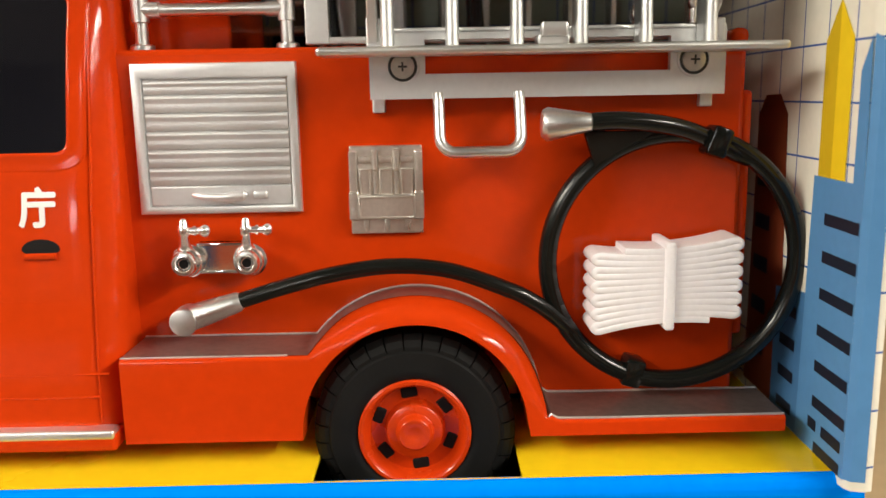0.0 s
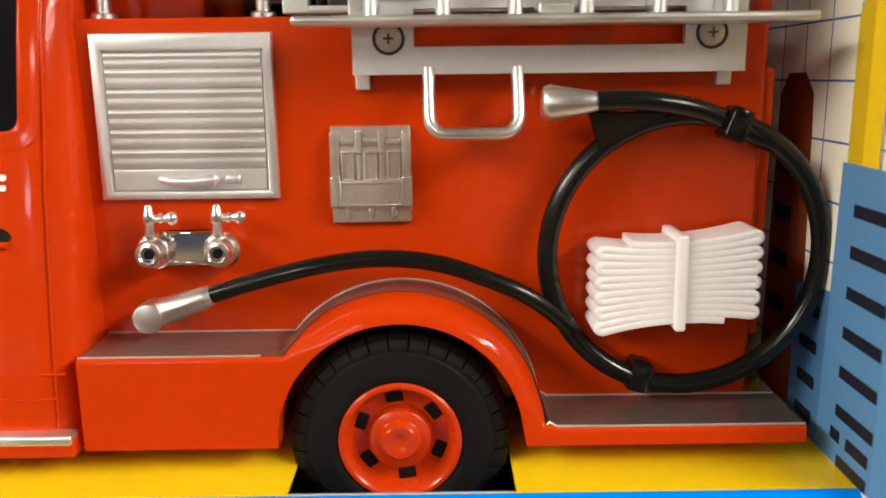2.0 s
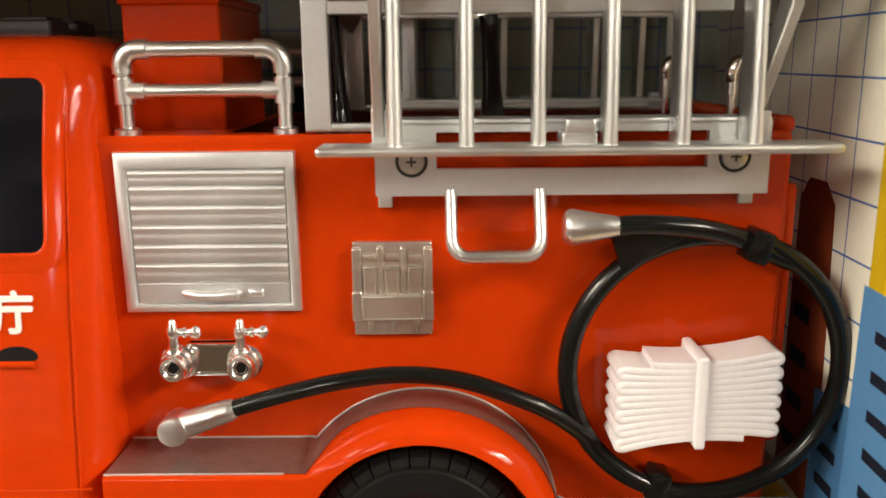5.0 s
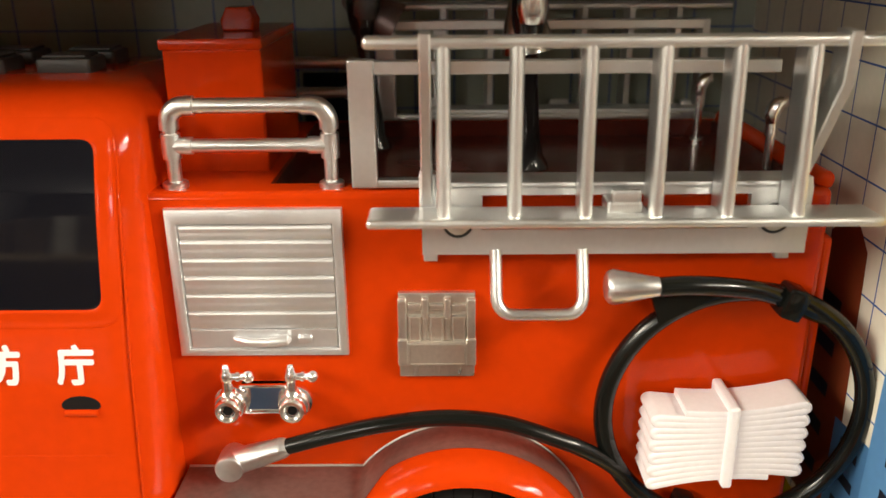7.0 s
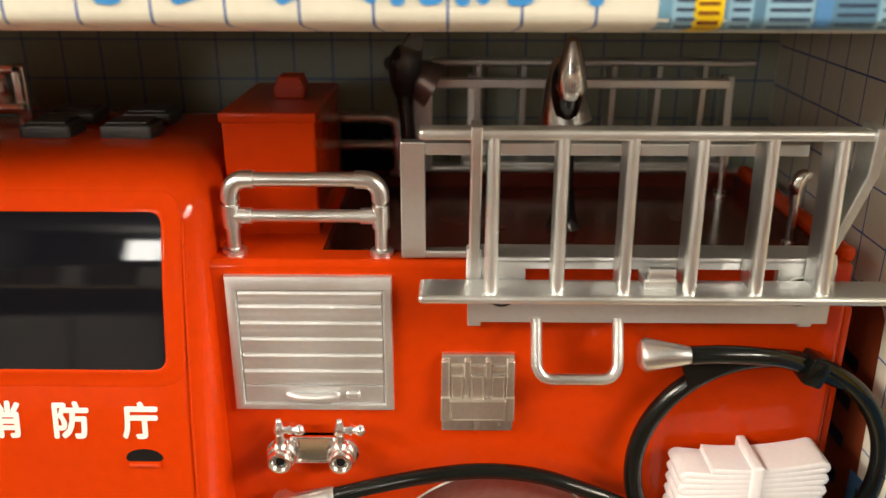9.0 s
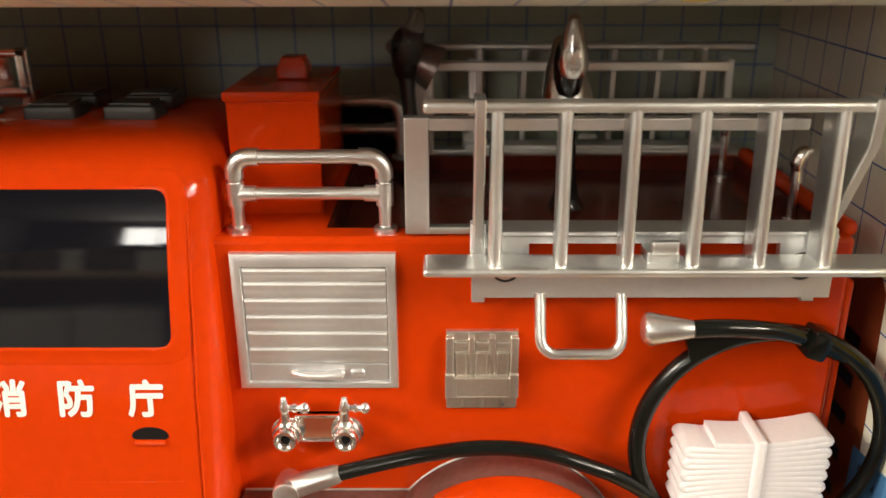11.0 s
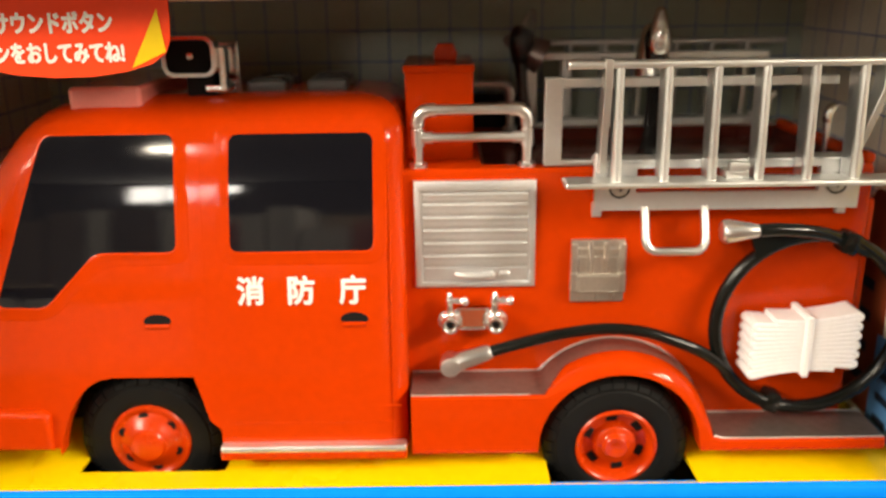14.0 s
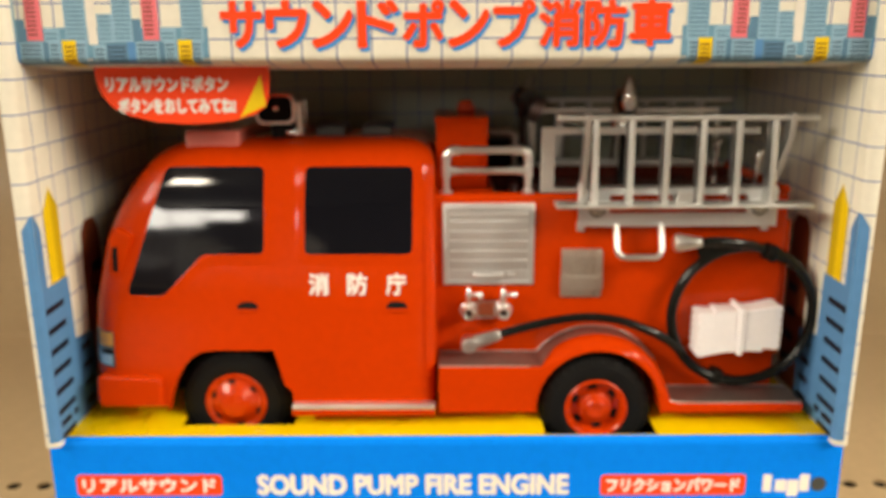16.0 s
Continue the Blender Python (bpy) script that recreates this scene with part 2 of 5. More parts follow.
def picture_frame(outer, inner, y_back, y_front, soft):
    """A rectangular frame with softened front edges; outer and inner are (x0, x1, z0, z1)."""
    def rect(r, grow, y):
        return [(r[0] - grow, y, r[2] - grow), (r[1] + grow, y, r[2] - grow), (r[1] + grow, y, r[3] + grow), (r[0] - grow, y, r[3] + grow)]
    rings = [rect(outer, 0, y_back), rect(outer, 0, y_front + soft), rect(outer, -soft * 0.35, y_front + soft * 0.3), rect(outer, -soft, y_front), rect(inner, soft, y_front), rect(inner, soft * 0.35, y_front + soft * 0.3), rect(inner, 0, y_front + soft), rect(inner, 0, y_back)]
    bm = bmesh.new()
    vs = [[bm.verts.new(c) for c in r] for r in rings]
    for a, b in zip(vs, vs[1:] + vs[:1]):
        for k in range(4):
            j = (k + 1) % 4
            bm.faces.new((a[k], a[j], b[j], b[k]))
    return bm


def tube(pts, r, seg=12, closed=False, flat=1.0):
    """A round bar along a line of points; r is one radius or one for each point."""
    pts = [Vector(p) for p in pts]
    n = len(pts)
    rs = r if isinstance(r, (list, tuple)) else [r] * n
    bm = bmesh.new()
    up = None
    rings = []
    for i, p in enumerate(pts):
        a = pts[i - 1] if (i or closed) else p
        b = pts[(i + 1) % n] if (i < n - 1 or closed) else p
        d = (b - a).normalized()
        if up is None:
            up = d.orthogonal().normalized()
        up = (up - d * up.dot(d)).normalized()
        side = d.cross(up)
        rings.append([bm.verts.new(p + rs[i] * (math.cos(2 * math.pi * k / seg) * up + flat * math.sin(2 * math.pi * k / seg) * side)) for k in range(seg)])
    m = n if closed else n - 1
    for i in range(m):
        a, b = rings[i], rings[(i + 1) % n]
        for k in range(seg):
            bm.faces.new((a[k], a[(k + 1) % seg], b[(k + 1) % seg], b[k]))
    if not closed:
        bm.faces.new(rings[0][::-1])
        bm.faces.new(rings[-1])
    return bm


def curve(pts, steps=8, closed=False):
    """A smooth line through the points."""
    pts = [Vector(p) for p in pts]
    n = len(pts)
    out = []
    for i in range(n if closed else n - 1):
        p0 = pts[i - 1] if (i or closed) else pts[0]
        p1, p2 = pts[i], pts[(i + 1) % n]
        p3 = pts[(i + 2) % n] if (i + 2 < n or closed) else pts[-1]
        for s in range(steps):
            t = s / steps
            out.append(0.5 * (2 * p1 + (p2 - p0) * t + (2 * p0 - 5 * p1 + 4 * p2 - p3) * t * t + (3 * p1 - p0 - 3 * p2 + p3) * t ** 3))
    if not closed:
        out.append(pts[-1])
    return out


def lathe(profile, axis="y", seg=32, at=(0, 0, 0), capped=True):
    """Turns a profile of (radius, height) about an axis."""
    bm = bmesh.new()
    rings = []
    for r, h in profile:
        ring = []
        for k in range(seg if r > 1e-6 else 1):
            a = 2 * math.pi * k / seg
            u, v = r * math.cos(a), r * math.sin(a)
            co = (u, h, v) if axis == "y" else (u, v, h) if axis == "z" else (h, u, v)
            ring.append(bm.verts.new(Vector(co) + Vector(at)))
        rings.append(ring)
    for a, b in zip(rings, rings[1:]):
        for k in range(seg):
            f = [a[k % len(a)], a[(k + 1) % len(a)], b[(k + 1) % len(b)], b[k % len(b)]]
            f = list(dict.fromkeys(f))
            if len(f) > 2:
                bm.faces.new(f)
    for ring in (rings[0], rings[-1]) if capped else ():
        if len(ring) > 2:
            bm.faces.new(ring)
    return bm


def cut(bm, *cutters):
    """bm less the cutters."""
    def mesh_of(b):
        bmesh.ops.recalc_face_normals(b, faces=b.faces)
        me = bpy.data.meshes.new("cut")
        b.to_mesh(me)
        b.free()
        return me
    base = new("cut", mesh_of(bm))
    obs = [base]
    for c in cutters:
        k = new("cut", mesh_of(c))
        obs.append(k)
        mod = base.modifiers.new("cut", "BOOLEAN")
        mod.object, mod.operation, mod.solver = k, "DIFFERENCE", "EXACT"
    dg = bpy.context.evaluated_depsgraph_get()
    me = bpy.data.meshes.new_from_object(base.evaluated_get(dg))
    out = bmesh.new()
    out.from_mesh(me)
    for o in obs:
        data = o.data
        bpy.data.objects.remove(o)
        bpy.data.meshes.remove(data)
    bpy.data.meshes.remove(me)
    return out


def letters(body, x0, x1, z0, z1, where, bold=0.0):
    """Flat lettering that fills x0..x1 by z0..z1, laid on the surface that where(x, z, lift) gives. bold widens the strokes, in millimetres."""
    data = bpy.data.curves.new("letters", "FONT")
    data.body = body
    data.resolution_u = 3
    ob = new("letters", data)
    dg = bpy.context.evaluated_depsgraph_get()
    me = bpy.data.meshes.new_from_object(ob.evaluated_get(dg))
    bpy.data.objects.remove(ob)
    bpy.data.curves.remove(data)
    xs, ys = [v.co.x for v in me.vertices], [v.co.y for v in me.vertices]
    out = bmesh.new()
    steps = [(0, 0)] + ([(math.cos(radians(a)), math.sin(radians(a))) for a in range(0, 360, 45)] if bold else [])
    for n, (dx, dz) in enumerate(steps):
        bm = bmesh.new()
        bm.from_mesh(me)
        for v in bm.verts:
            u, w = (v.co.x - min(xs)) / (max(xs) - min(xs)), (v.co.y - min(ys)) / (max(ys) - min(ys))
            x, y, z = where(x0 + bold + u * (x1 - x0 - 2 * bold) + bold * dx, z0 + bold + w * (z1 - z0 - 2 * bold) + bold * dz)
            v.co = Vector((x, y - 0.012 * n, z))
        out = join(out, bm)
    bpy.data.meshes.remove(me)
    return out


def sheet(pts, where, nx=1):
    """A flat patch with corners in the surface's own two coordinates, split along its second one."""
    bm = bmesh.new()
    (a, b, c, d) = pts
    rows = []
    for i in range(nx + 1):
        t = i / nx
        rows.append([bm.verts.new(where(p[0] + (q[0] - p[0]) * t, p[1] + (q[1] - p[1]) * t)) for p, q in ((a, d), (b, c))])
    for r, s in zip(rows, rows[1:]):
        bm.faces.new((r[0], r[1], s[1], s[0]))
    return bm


def lerp_table(table, z):
    if z <= table[0][0]:
        return table[0][1]
    for (z0, v0), (z1, v1) in zip(table, table[1:]):
        if z <= z1:
            return v0 + (v1 - v0) * (z - z0) / (z1 - z0)
    return table[-1][1]


# ---- the shop round the shelf ----
def shop():
    def wall(name, dims, mat, label):
        bm = box(*dims)
        return tagged(part(name, bm, mat), label, name.split("_")[0], kind="structure")
    top = (CEILING - 0.118) * 1000
    wall("floor", (-3600, 3600, -6900, 400, -1250, -1200), LINO, "unseen polished shop floor, kept dark to limit bounce light")
    wall("ceiling", (-3600, 3600, -6900, 400, top, top + 40), CEIL, "pale ceiling boards above the aisle")
    wall("wall_north", (-3600, 3600, 360, 400, -1200, top), WALL, "plain wall behind the shelving")
    wall("wall_south", (-3600, 3600, -6900, -6860, -1200, top), WALL, "plain wall across the shop")
    wall("wall_east", (3560, 3600, -6860, 360, -1200, top), WALL, "plain wall at the aisle's end")
    wall("wall_west", (-3600, -3560, -6860, 360, -1200, top), WALL, "plain wall at the aisle's end")
    for x, y, long, power in FIXTURES:
        cx, cy = x * 1000, y * 1000
        lamp = thing("ceiling_light", cx, cy, top, "white batten ceiling light above the aisle", "light", "ceiling lights")
        part("housing", box(cx - long * 520, cx + long * 520, cy - 130, cy + 130, top - 40, top, 8), CEIL, lamp)
        for dx in (-1, 1):
            part("end_cap", box(cx + dx * long * 520 - 12, cx + dx * long * 520 + 12, cy - 110, cy + 110, top - 80, top - 40, 4), CEIL, lamp)
    # unseen glowing panes, placed and sized to suit their reflection in the cab glass
    win = tagged(part("window_1", box(-2770, -1750, -6866, -6856, 830, 1360), WALL), "unseen bright panel across the shop, known from its reflection", "window", kind="structure")
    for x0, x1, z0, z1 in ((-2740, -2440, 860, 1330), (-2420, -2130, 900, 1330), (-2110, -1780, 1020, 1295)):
        part("window_pane", box(x0, x1, -6856, -6850, z0, z1), BRIGHT_PANE, win, "unseen glowing pane, sized to its reflection in the cab windows")
    rack = thing("shop_shelving", 0, -1650, -1200, "stocked shelving across the aisle", "shelving")
    for i in range(4):
        part("shelf_board", box(-2300, 2300, -2000, -1640, -1180 + i * 380, -1155 + i * 380, 4), SHELF, rack)
    part("back_panel", box(-2300, 2300, -2012, -2002, -1180, 150, 2), SHELF, rack)
    # out-of-view cartons: upper rows pale to brighten silver reflections, lower rows dark
    rng = random.Random(4)
    for i in range(4):
        x = -2290
        while x < 2200:
            w = rng.uniform(140, 300) if i < 3 else rng.uniform(50, 150)
            part("carton", box(x, min(x + w - 8, 2290), -1990, -1660, -1155 + i * 380, -1155 + i * 380 + (rng.uniform(110, 190) if i in (0, 3) else rng.uniform(200, 320)), 3), rng.choice((STOCK, STOCK_BLUE, STOCK_RED) if i < 2 else (STOCK_PALE, STOCK_PALE, STOCK_PALE, STOCK, STOCK_BLUE, STOCK_RED)), rack)
            x += w


shop()


def shelf():
    """Steel shelf deck with a row of round holes beside the box, its back panel and an unseen shelf added to shade it.
    """
    bm = bmesh.new()
    cell, r = 12.7, 3.1
    y0, y1 = -4.5, 8.2

    def quad(xa, xb, ya, yb):
        v = [bm.verts.new(c) for c in ((xa, ya, -118), (xb, ya, -118), (xb, yb, -118), (xa, yb, -118))]
        bm.faces.new(v)
    quad(-900, 900, -60, y0)
    quad(-900, 900, y1, 300)
    n = 16
    for i in range(-71, 71):
        xc = i * cell + 1.0
        outer = []
        for k in range(n):
            a = 2 * math.pi * (k + 0.5) / n
            s = max(abs(math.cos(a)), abs(math.sin(a)))
            outer.append(bm.verts.new((xc + cell / 2 * math.cos(a) / s, (y0 + y1) / 2 + (y1 - y0) / 2 * math.sin(a) / s, -118)))
        inner = [bm.verts.new((xc + r * math.cos(2 * math.pi * (k + 0.5) / n), (y0 + y1) / 2 + r * math.sin(2 * math.pi * (k + 0.5) / n), -118)) for k in range(n)]
        low = [bm.verts.new((v.co.x, v.co.y, -119.2)) for v in inner]
        for k in range(n):
            j = (k + 1) % n
            bm.faces.new((outer[k], outer[j], inner[j], inner[k]))
            bm.faces.new((inner[k], inner[j], low[j], low[k]))
        for q in (0, 4, 8, 12):
            a, b = outer[(q + 1) % n], outer[(q + 2) % n]
            cx = bm.verts.new((xc + math.copysign(cell / 2, a.co.x - xc), (y0 + y1) / 2 + math.copysign((y1 - y0) / 2, a.co.y - (y0 + y1) / 2), -118))
            if (a.co - cx.co).length > 1e-4 and (b.co - cx.co).length > 1e-4:
                bm.faces.new((a, cx, b))
    tagged(part("shelf_deck", bm, SHELF), "beige steel shelf deck with a row of round holes", "shelf", kind="structure")
    # black sheet added below: paints the shade seen through the deck's holes
    tagged(part("hole_backing", box(-900, 900, -60, 300, -150, -140), DARK), "black sheet added so the holes in the deck look dark", "shelf", kind="structure")
    tagged(part("shelf_lip", box(-900, 900, -63, -60, -150, -117.5, 0.8), SHELF), "beige folded front lip of the shelf", "shelf", kind="structure")
    # back panel with a wide cove at its foot
    bm = bmesh.new()
    line = [(180 + 120 * math.sin(radians(a)), -117.4 + 120 * (1 - math.cos(radians(a)))) for a in range(0, 91, 6)] + [(300, 200)]
    ends = [[bm.verts.new((x, y, z)) for y, z in line + [(306, 200), (306, -118), (180, -118)]] for x in (-900, 900)]
    n = len(ends[0])
    for k in range(n):
        bm.faces.new((ends[0][k], ends[0][(k + 1) % n], ends[1][(k + 1) % n], ends[1][k]))
    tagged(part("shelf_back_panel", bm, SHELF), "beige steel back panel of the shelf", "panel", kind="structure")
    # unseen shelf, brought forward to darken the top of the back panel
    tagged(part("shade_shelf", box(-900, 900, -60, 300, 200, 225, 1.5), SHELF), "unseen beige shelf added above to shade the back panel", "shelf", kind="structure")


shelf()

# ---- the display box ----
XL, XR, YF, YB = -139.0, 141.0, -29.0, 92.0
TRAY = -82.4


def side_x(side, y):
    """The inner face of a side wall, a little wider towards the back."""
    spread = 2.5 * (y - YF) / (YB - YF)
    return XR + spread if side > 0 else XL - spread


def wall_spot(side, lift):
    return lambda y, z: (side_x(side, y) - side * lift, y, z)


# the header's section: (depth, height) from the lip up
LIP = [(6.0, 50.7), (1.5, 49.4), (-2.0, 49.0), (-12.0, 50.4), (-20.0, 51.6), (-23.4, 52.3), (-24.4, 53.2), (-24.5, 54.6), (-24.5, 92.0)]
LIP_RUN = [0.0]
for (ya, za), (yb, zb) in zip(LIP, LIP[1:]):
    LIP_RUN.append(LIP_RUN[-1] + math.hypot(yb - ya, zb - za))


def header_spot(lift):
    """The header's face by x and the run s up from its lip."""
    def where(x, s):
        y = lerp_table([(r, p[0]) for r, p in zip(LIP_RUN, LIP)], s)
        z = lerp_table([(r, p[1]) for r, p in zip(LIP_RUN, LIP)], s)
        i = max(k for k in range(len(LIP) - 1) if LIP_RUN[k] <= s + 1e-6 or k == 0)
        dy, dz = LIP[i + 1][0] - LIP[i][0], LIP[i + 1][1] - LIP[i][1]
        n = math.hypot(dy, dz)
        return (x, y - lift * dz / n, z + lift * dy / n)
    return where


def display_box():
    carton = thing("display_box", 1, 30, -118, "open-fronted printed cardboard display box on a steel shelf", "box")
    t = 1.2
    part("back_wall", box(XL - 4, XR + 4, YB, YB + t, -117.5, 90), CARD_BACK_SHADED, carton, "white grid-printed card, its colour darkened for the shade inside")
    part("card_block", box(13.0, 38.0, YB - 0.25, YB - 0.1, -70, 13.0), INK_NIGHT, carton, "black block on the back wall")
    for side in (-1, 1):
        # wall, folded outwards along its front edge
        line = [(side_x(side, YB), YB), (side_x(side, YF + 2), YF + 2), (side_x(side, YF) + side * 0.2, YF + 0.3), (side_x(side, YF) + side * 1.0, YF - 1.0),
                (side_x(side, YF) + side * 3.4, YF - 1.6), (side_x(side, YF) + side * 4.9, YF - 1.3), (side_x(side, YF) + side * 5.6, YF - 0.2), (side_x(side, YF) + side * 5.6, YB)]
        bm = bmesh.new()
        zs = (TRAY - 1.6, -30, 56.5, 90)
        cols = [[bm.verts.new((x, y, z)) for z in zs] for x, y in line]
        for a, b in zip(cols, cols[1:]):
            for k in range(len(zs) - 1):
                bm.faces.new((a[k], b[k], b[k + 1], a[k + 1]))
        upper = part("side_wall", bm, CARD_SIDE, carton, "white card side wall printed with a blue grid and towers", sharp=60)
        xi, xo = sorted((side_x(side, YF), side_x(side, YF) + side * 5.6))
        part("wall_foot", box(xi, xo, -26.2, YB, -117.5, TRAY - 1.6), CARD_SIDE, upper)
        spot = wall_spot(side, 0.18)

        def patch(name, pts, mat, lift=0.18, label="", nx=1, parent=carton):
            return part(name, sheet(pts, wall_spot(side, lift), nx), mat, parent, label)

        def tower(y0, y1, z0, zp, zt, light, dark, name, label):
            """A printed tower with a peak at zt, its lit and its shaded half."""
            m = y0 + (y1 - y0) * 0.52
            a = join(sheet([(y0, z0), (m, z0), (m, zt), (y0, zp)], spot))
            b = join(sheet([(m, z0), (y1, z0), (y1, zp), (m, zt)], spot))
            ob = part(name, a, light, carton, label)
            part("shaded_face", b, dark, ob)
            return ob
        tower(-21.3, -9.8, -25, 1.6, 9.3, INK_YELLOW, INK_OCHRE, "printed_tower", "yellow pointed tower printed on the card wall")
        sp = join(sheet([(-28.8, -25), (-24.6, -25), (-24.6, -4.5), (-28.2, 2.0)], spot))
        part("printed_spire", sp, INK_STEEL, carton, "steel-blue pointed spire printed on the card wall")
        # the part of the spire and block that goes over the fold
        fold = [(side_x(side, YF) + side * 0.9, YF - 1.15), (side_x(side, YF) + side * 3.35, YF - 1.8)]
        bm = bmesh.new()
        tops = (2.0, -3.2)
        base = [bm.verts.new((side_x(side, YF + 0.4) - side * 0.18, YF + 0.2, -82)), bm.verts.new((fold[0][0], fold[0][1], -82)), bm.verts.new((fold[1][0], fold[1][1], -82))]
        top = [bm.verts.new((base[0].co.x, base[0].co.y, 2.0)), bm.verts.new((fold[0][0], fold[0][1], 0.8)), bm.verts.new((fold[1][0], fold[1][1], tops[1]))]
        for k in (0, 1):
            bm.faces.new((base[k], base[k + 1], top[k + 1], top[k]))
        part("folded_edge", bm, STEEL_CARD, carton, "steel-blue printed fold along the wall's front edge", sharp=20)
        block = patch("card_block", [(-28.8, -82.2), (-6.6, -82.2), (-8.2, -25.0), (-28.8, -25.0)], INK_STEEL, label="steel-blue block with dark window bars printed on the wall")
        for k in range(6):
            z = -32.0 - 7.65 * k
            patch("window_bar", [(-28.3, z - 2.4), (-14.2, z - 2.4), (-14.2, z), (-28.3, z)], INK_NIGHT, 0.3, parent=block)
        for y0, y1, z in ((-16.6, -12.8, -77.4), (-27.3, -19.0, -77.4), (-27.3, -16.0, -82.0)):
            patch("window_bar", [(y0, z - 0.2), (y1, z - 0.2), (y1, z + 2.2), (y0, z + 2.2)], INK_NIGHT, 0.3, parent=block)
        behind = patch("card_block", [(-7.6, -82.2), (8, -82.2), (8, -52), (-8.0, -50)], INK_STEEL_DARK, 0.14, label="deep blue block printed behind the first one")
        for k in range(4):
            patch("window_bar", [(-4, -57 - 7.4 * k), (4, -57 - 7.4 * k), (4, -54.4 - 7.4 * k), (-4, -54.4 - 7.4 * k)], INK_NIGHT, 0.3, parent=behind)
        brick = patch("printed_tower", [(3.2, -80), (25.5, -80), (24.0, -13.5), (7.0, -12.8)], INK_BRICK, 0.12, label="dark red tower printed on the card wall")
        patch("tower_roof", [(7.0, -12.8), (24.0, -13.5), (20.0, -8.8), (11.5, -8.6)], INK_BRICK, 0.12, parent=brick)
        for k in range(5):
            patch("window_bar", [(13.6, -30.2 - 10.2 * k), (22.4, -30.2 - 10.2 * k), (22.4, -26.6 - 10.2 * k), (13.6, -26.6 - 10.2 * k)], INK_NIGHT, 0.3, parent=brick)
    # unseen roof; brown chosen to dim the bounce light inside the box
    part("roof", box(XL - 4, XR + 4, 6, YB, 53.0, 54.0), KRAFT, carton, "unseen card roof of the box, browned to cut bounce light")
    part("box_top", box(XL - 4, XR + 4, -24, YB, 90, 91.2), CARD_PLAIN, carton, "white card top")
    part("box_base", box(XL - 4, XR + 4, -26, YB, -118.0, -117.2), KRAFT, carton, "plain card base")

    # yellow tray with two pairs of slots for the wheels
    slots_x = [(-99.5, -56.5), (37.6, 79.4)]
    slots_y = [(-24.0, -15.5), (-15.5, 8.0), (64.0, 90.0)]
    bm = bmesh.new()
    xs = sorted([XL - 2, XR + 2] + [v for s in slots_x for v in s])
    ys = sorted({-24.6, YB} | {v for s in slots_y for v in s})
    grid = {(i, j): bm.verts.new((x, y, TRAY)) for i, x in enumerate(xs) for j, y in enumerate(ys)}
    for i in range(len(xs) - 1):
        for j in range(len(ys) - 1):
            if (xs[i], xs[i + 1]) in slots_x and (ys[j], ys[j + 1]) in slots_y and (xs[i] > 0 or ys[j] > -20):
                continue
            bm.faces.new((grid[i, j], grid[i + 1, j], grid[i + 1, j + 1], grid[i, j + 1]))
    ex = bmesh.ops.extrude_face_region(bm, geom=bm.faces[:])
    bmesh.ops.translate(bm, vec=(0, 0, -0.7), verts=[v for v in ex["geom"] if isinstance(v, bmesh.types.BMVert)])
    part("tray", bm, YELLOW_CARD, carton, "glossy yellow card tray with wheel slots")
    # blue front panel with a rounded top fold
    bm = bmesh.new()
    sec = [(-22.0, TRAY - 0.9), (-24.7, TRAY + 0.05), (-25.8, TRAY - 0.25), (-26.6, TRAY - 1.2), (-26.9, TRAY - 2.6), (-27.2, -117.6), (-26.0, -117.6), (-25.6, TRAY - 3)]
    ends = [[bm.verts.new((x, y, z)) for y, z in sec] for x in (XL - 5.7, XR + 5.7)]
    n = len(sec)
    for k in range(n):
        bm.faces.new((ends[0][k], ends[0][(k + 1) % n], ends[1][(k + 1) % n], ends[1][k]))
    bm.faces.new(ends[0])
    bm.faces.new(ends[1][::-1])
    front = part("front_panel", bm, BLUE_CARD, carton, "bright blue glossy card front panel", sharp=60)
    face = lambda lift: (lambda x, z: (x, lerp_table([(-118, -27.2), (-85, -26.9)], z) - lift, z))

    def label_box(x0, x1, z0, z1, words):
        r = 1.6
        pts = []
        for cx, cz, a0 in ((x1 - r, z1 - r, 0), (x0 + r, z1 - r, 90), (x0 + r, z0 + r, 180), (x1 - r, z0 + r, 270)):
            pts += [(cx + r * math.cos(radians(a0 + 22.5 * k)), cz + r * math.sin(radians(a0 + 22.5 * k))) for k in range(5)]
        bm = bmesh.new()
        bm.faces.new([bm.verts.new(face(0.15)(x, z)) for x, z in pts])
        lab = part("printed_label", bm, INK_RED, carton, "red rounded label printed on the blue panel")
        part("lettering", letters(words, x0 + 2.2, x1 - 2.2, z0 + 1.3, z1 - 1.3, face(0.3), 0.3), PAINT, lab, "white printed characters")
    label_box(-136.3, -82.2, -105.3, -96.7, "リアルサウンド")
    label_box(58.2, 112.0, -105.6, -97.1, "フリクションパワード")
    part("lettering", letters("SOUND PUMP FIRE ENGINE", -69.2, 46.6, -105.3, -96.7, face(0.15), 0.5), PAINT, carton, "white printed capitals")
    for k, (w, h) in enumerate(((3.2, 7.0), (4.2, 4.8), (4.2, 4.8), (3.6, 7.0))):
        x = 118.4 + k * 4.5
        part("logo_bar", sheet([(x, -104.2 - (2 if k == 2 else 0)), (x + w, -104.2 - (2 if k == 2 else 0)), (x + w, -104.2 + h), (x, -104.2 + h)], face(0.15)), PAINT, carton, "white printed bar of a logo")
    bm = bmesh.new()
    bm.faces.new([bm.verts.new(face(0.2)(139 + 2.9 * math.cos(radians(k * 18)), -101.2 + 2.9 * math.sin(radians(k * 18)))) for k in range(20)])
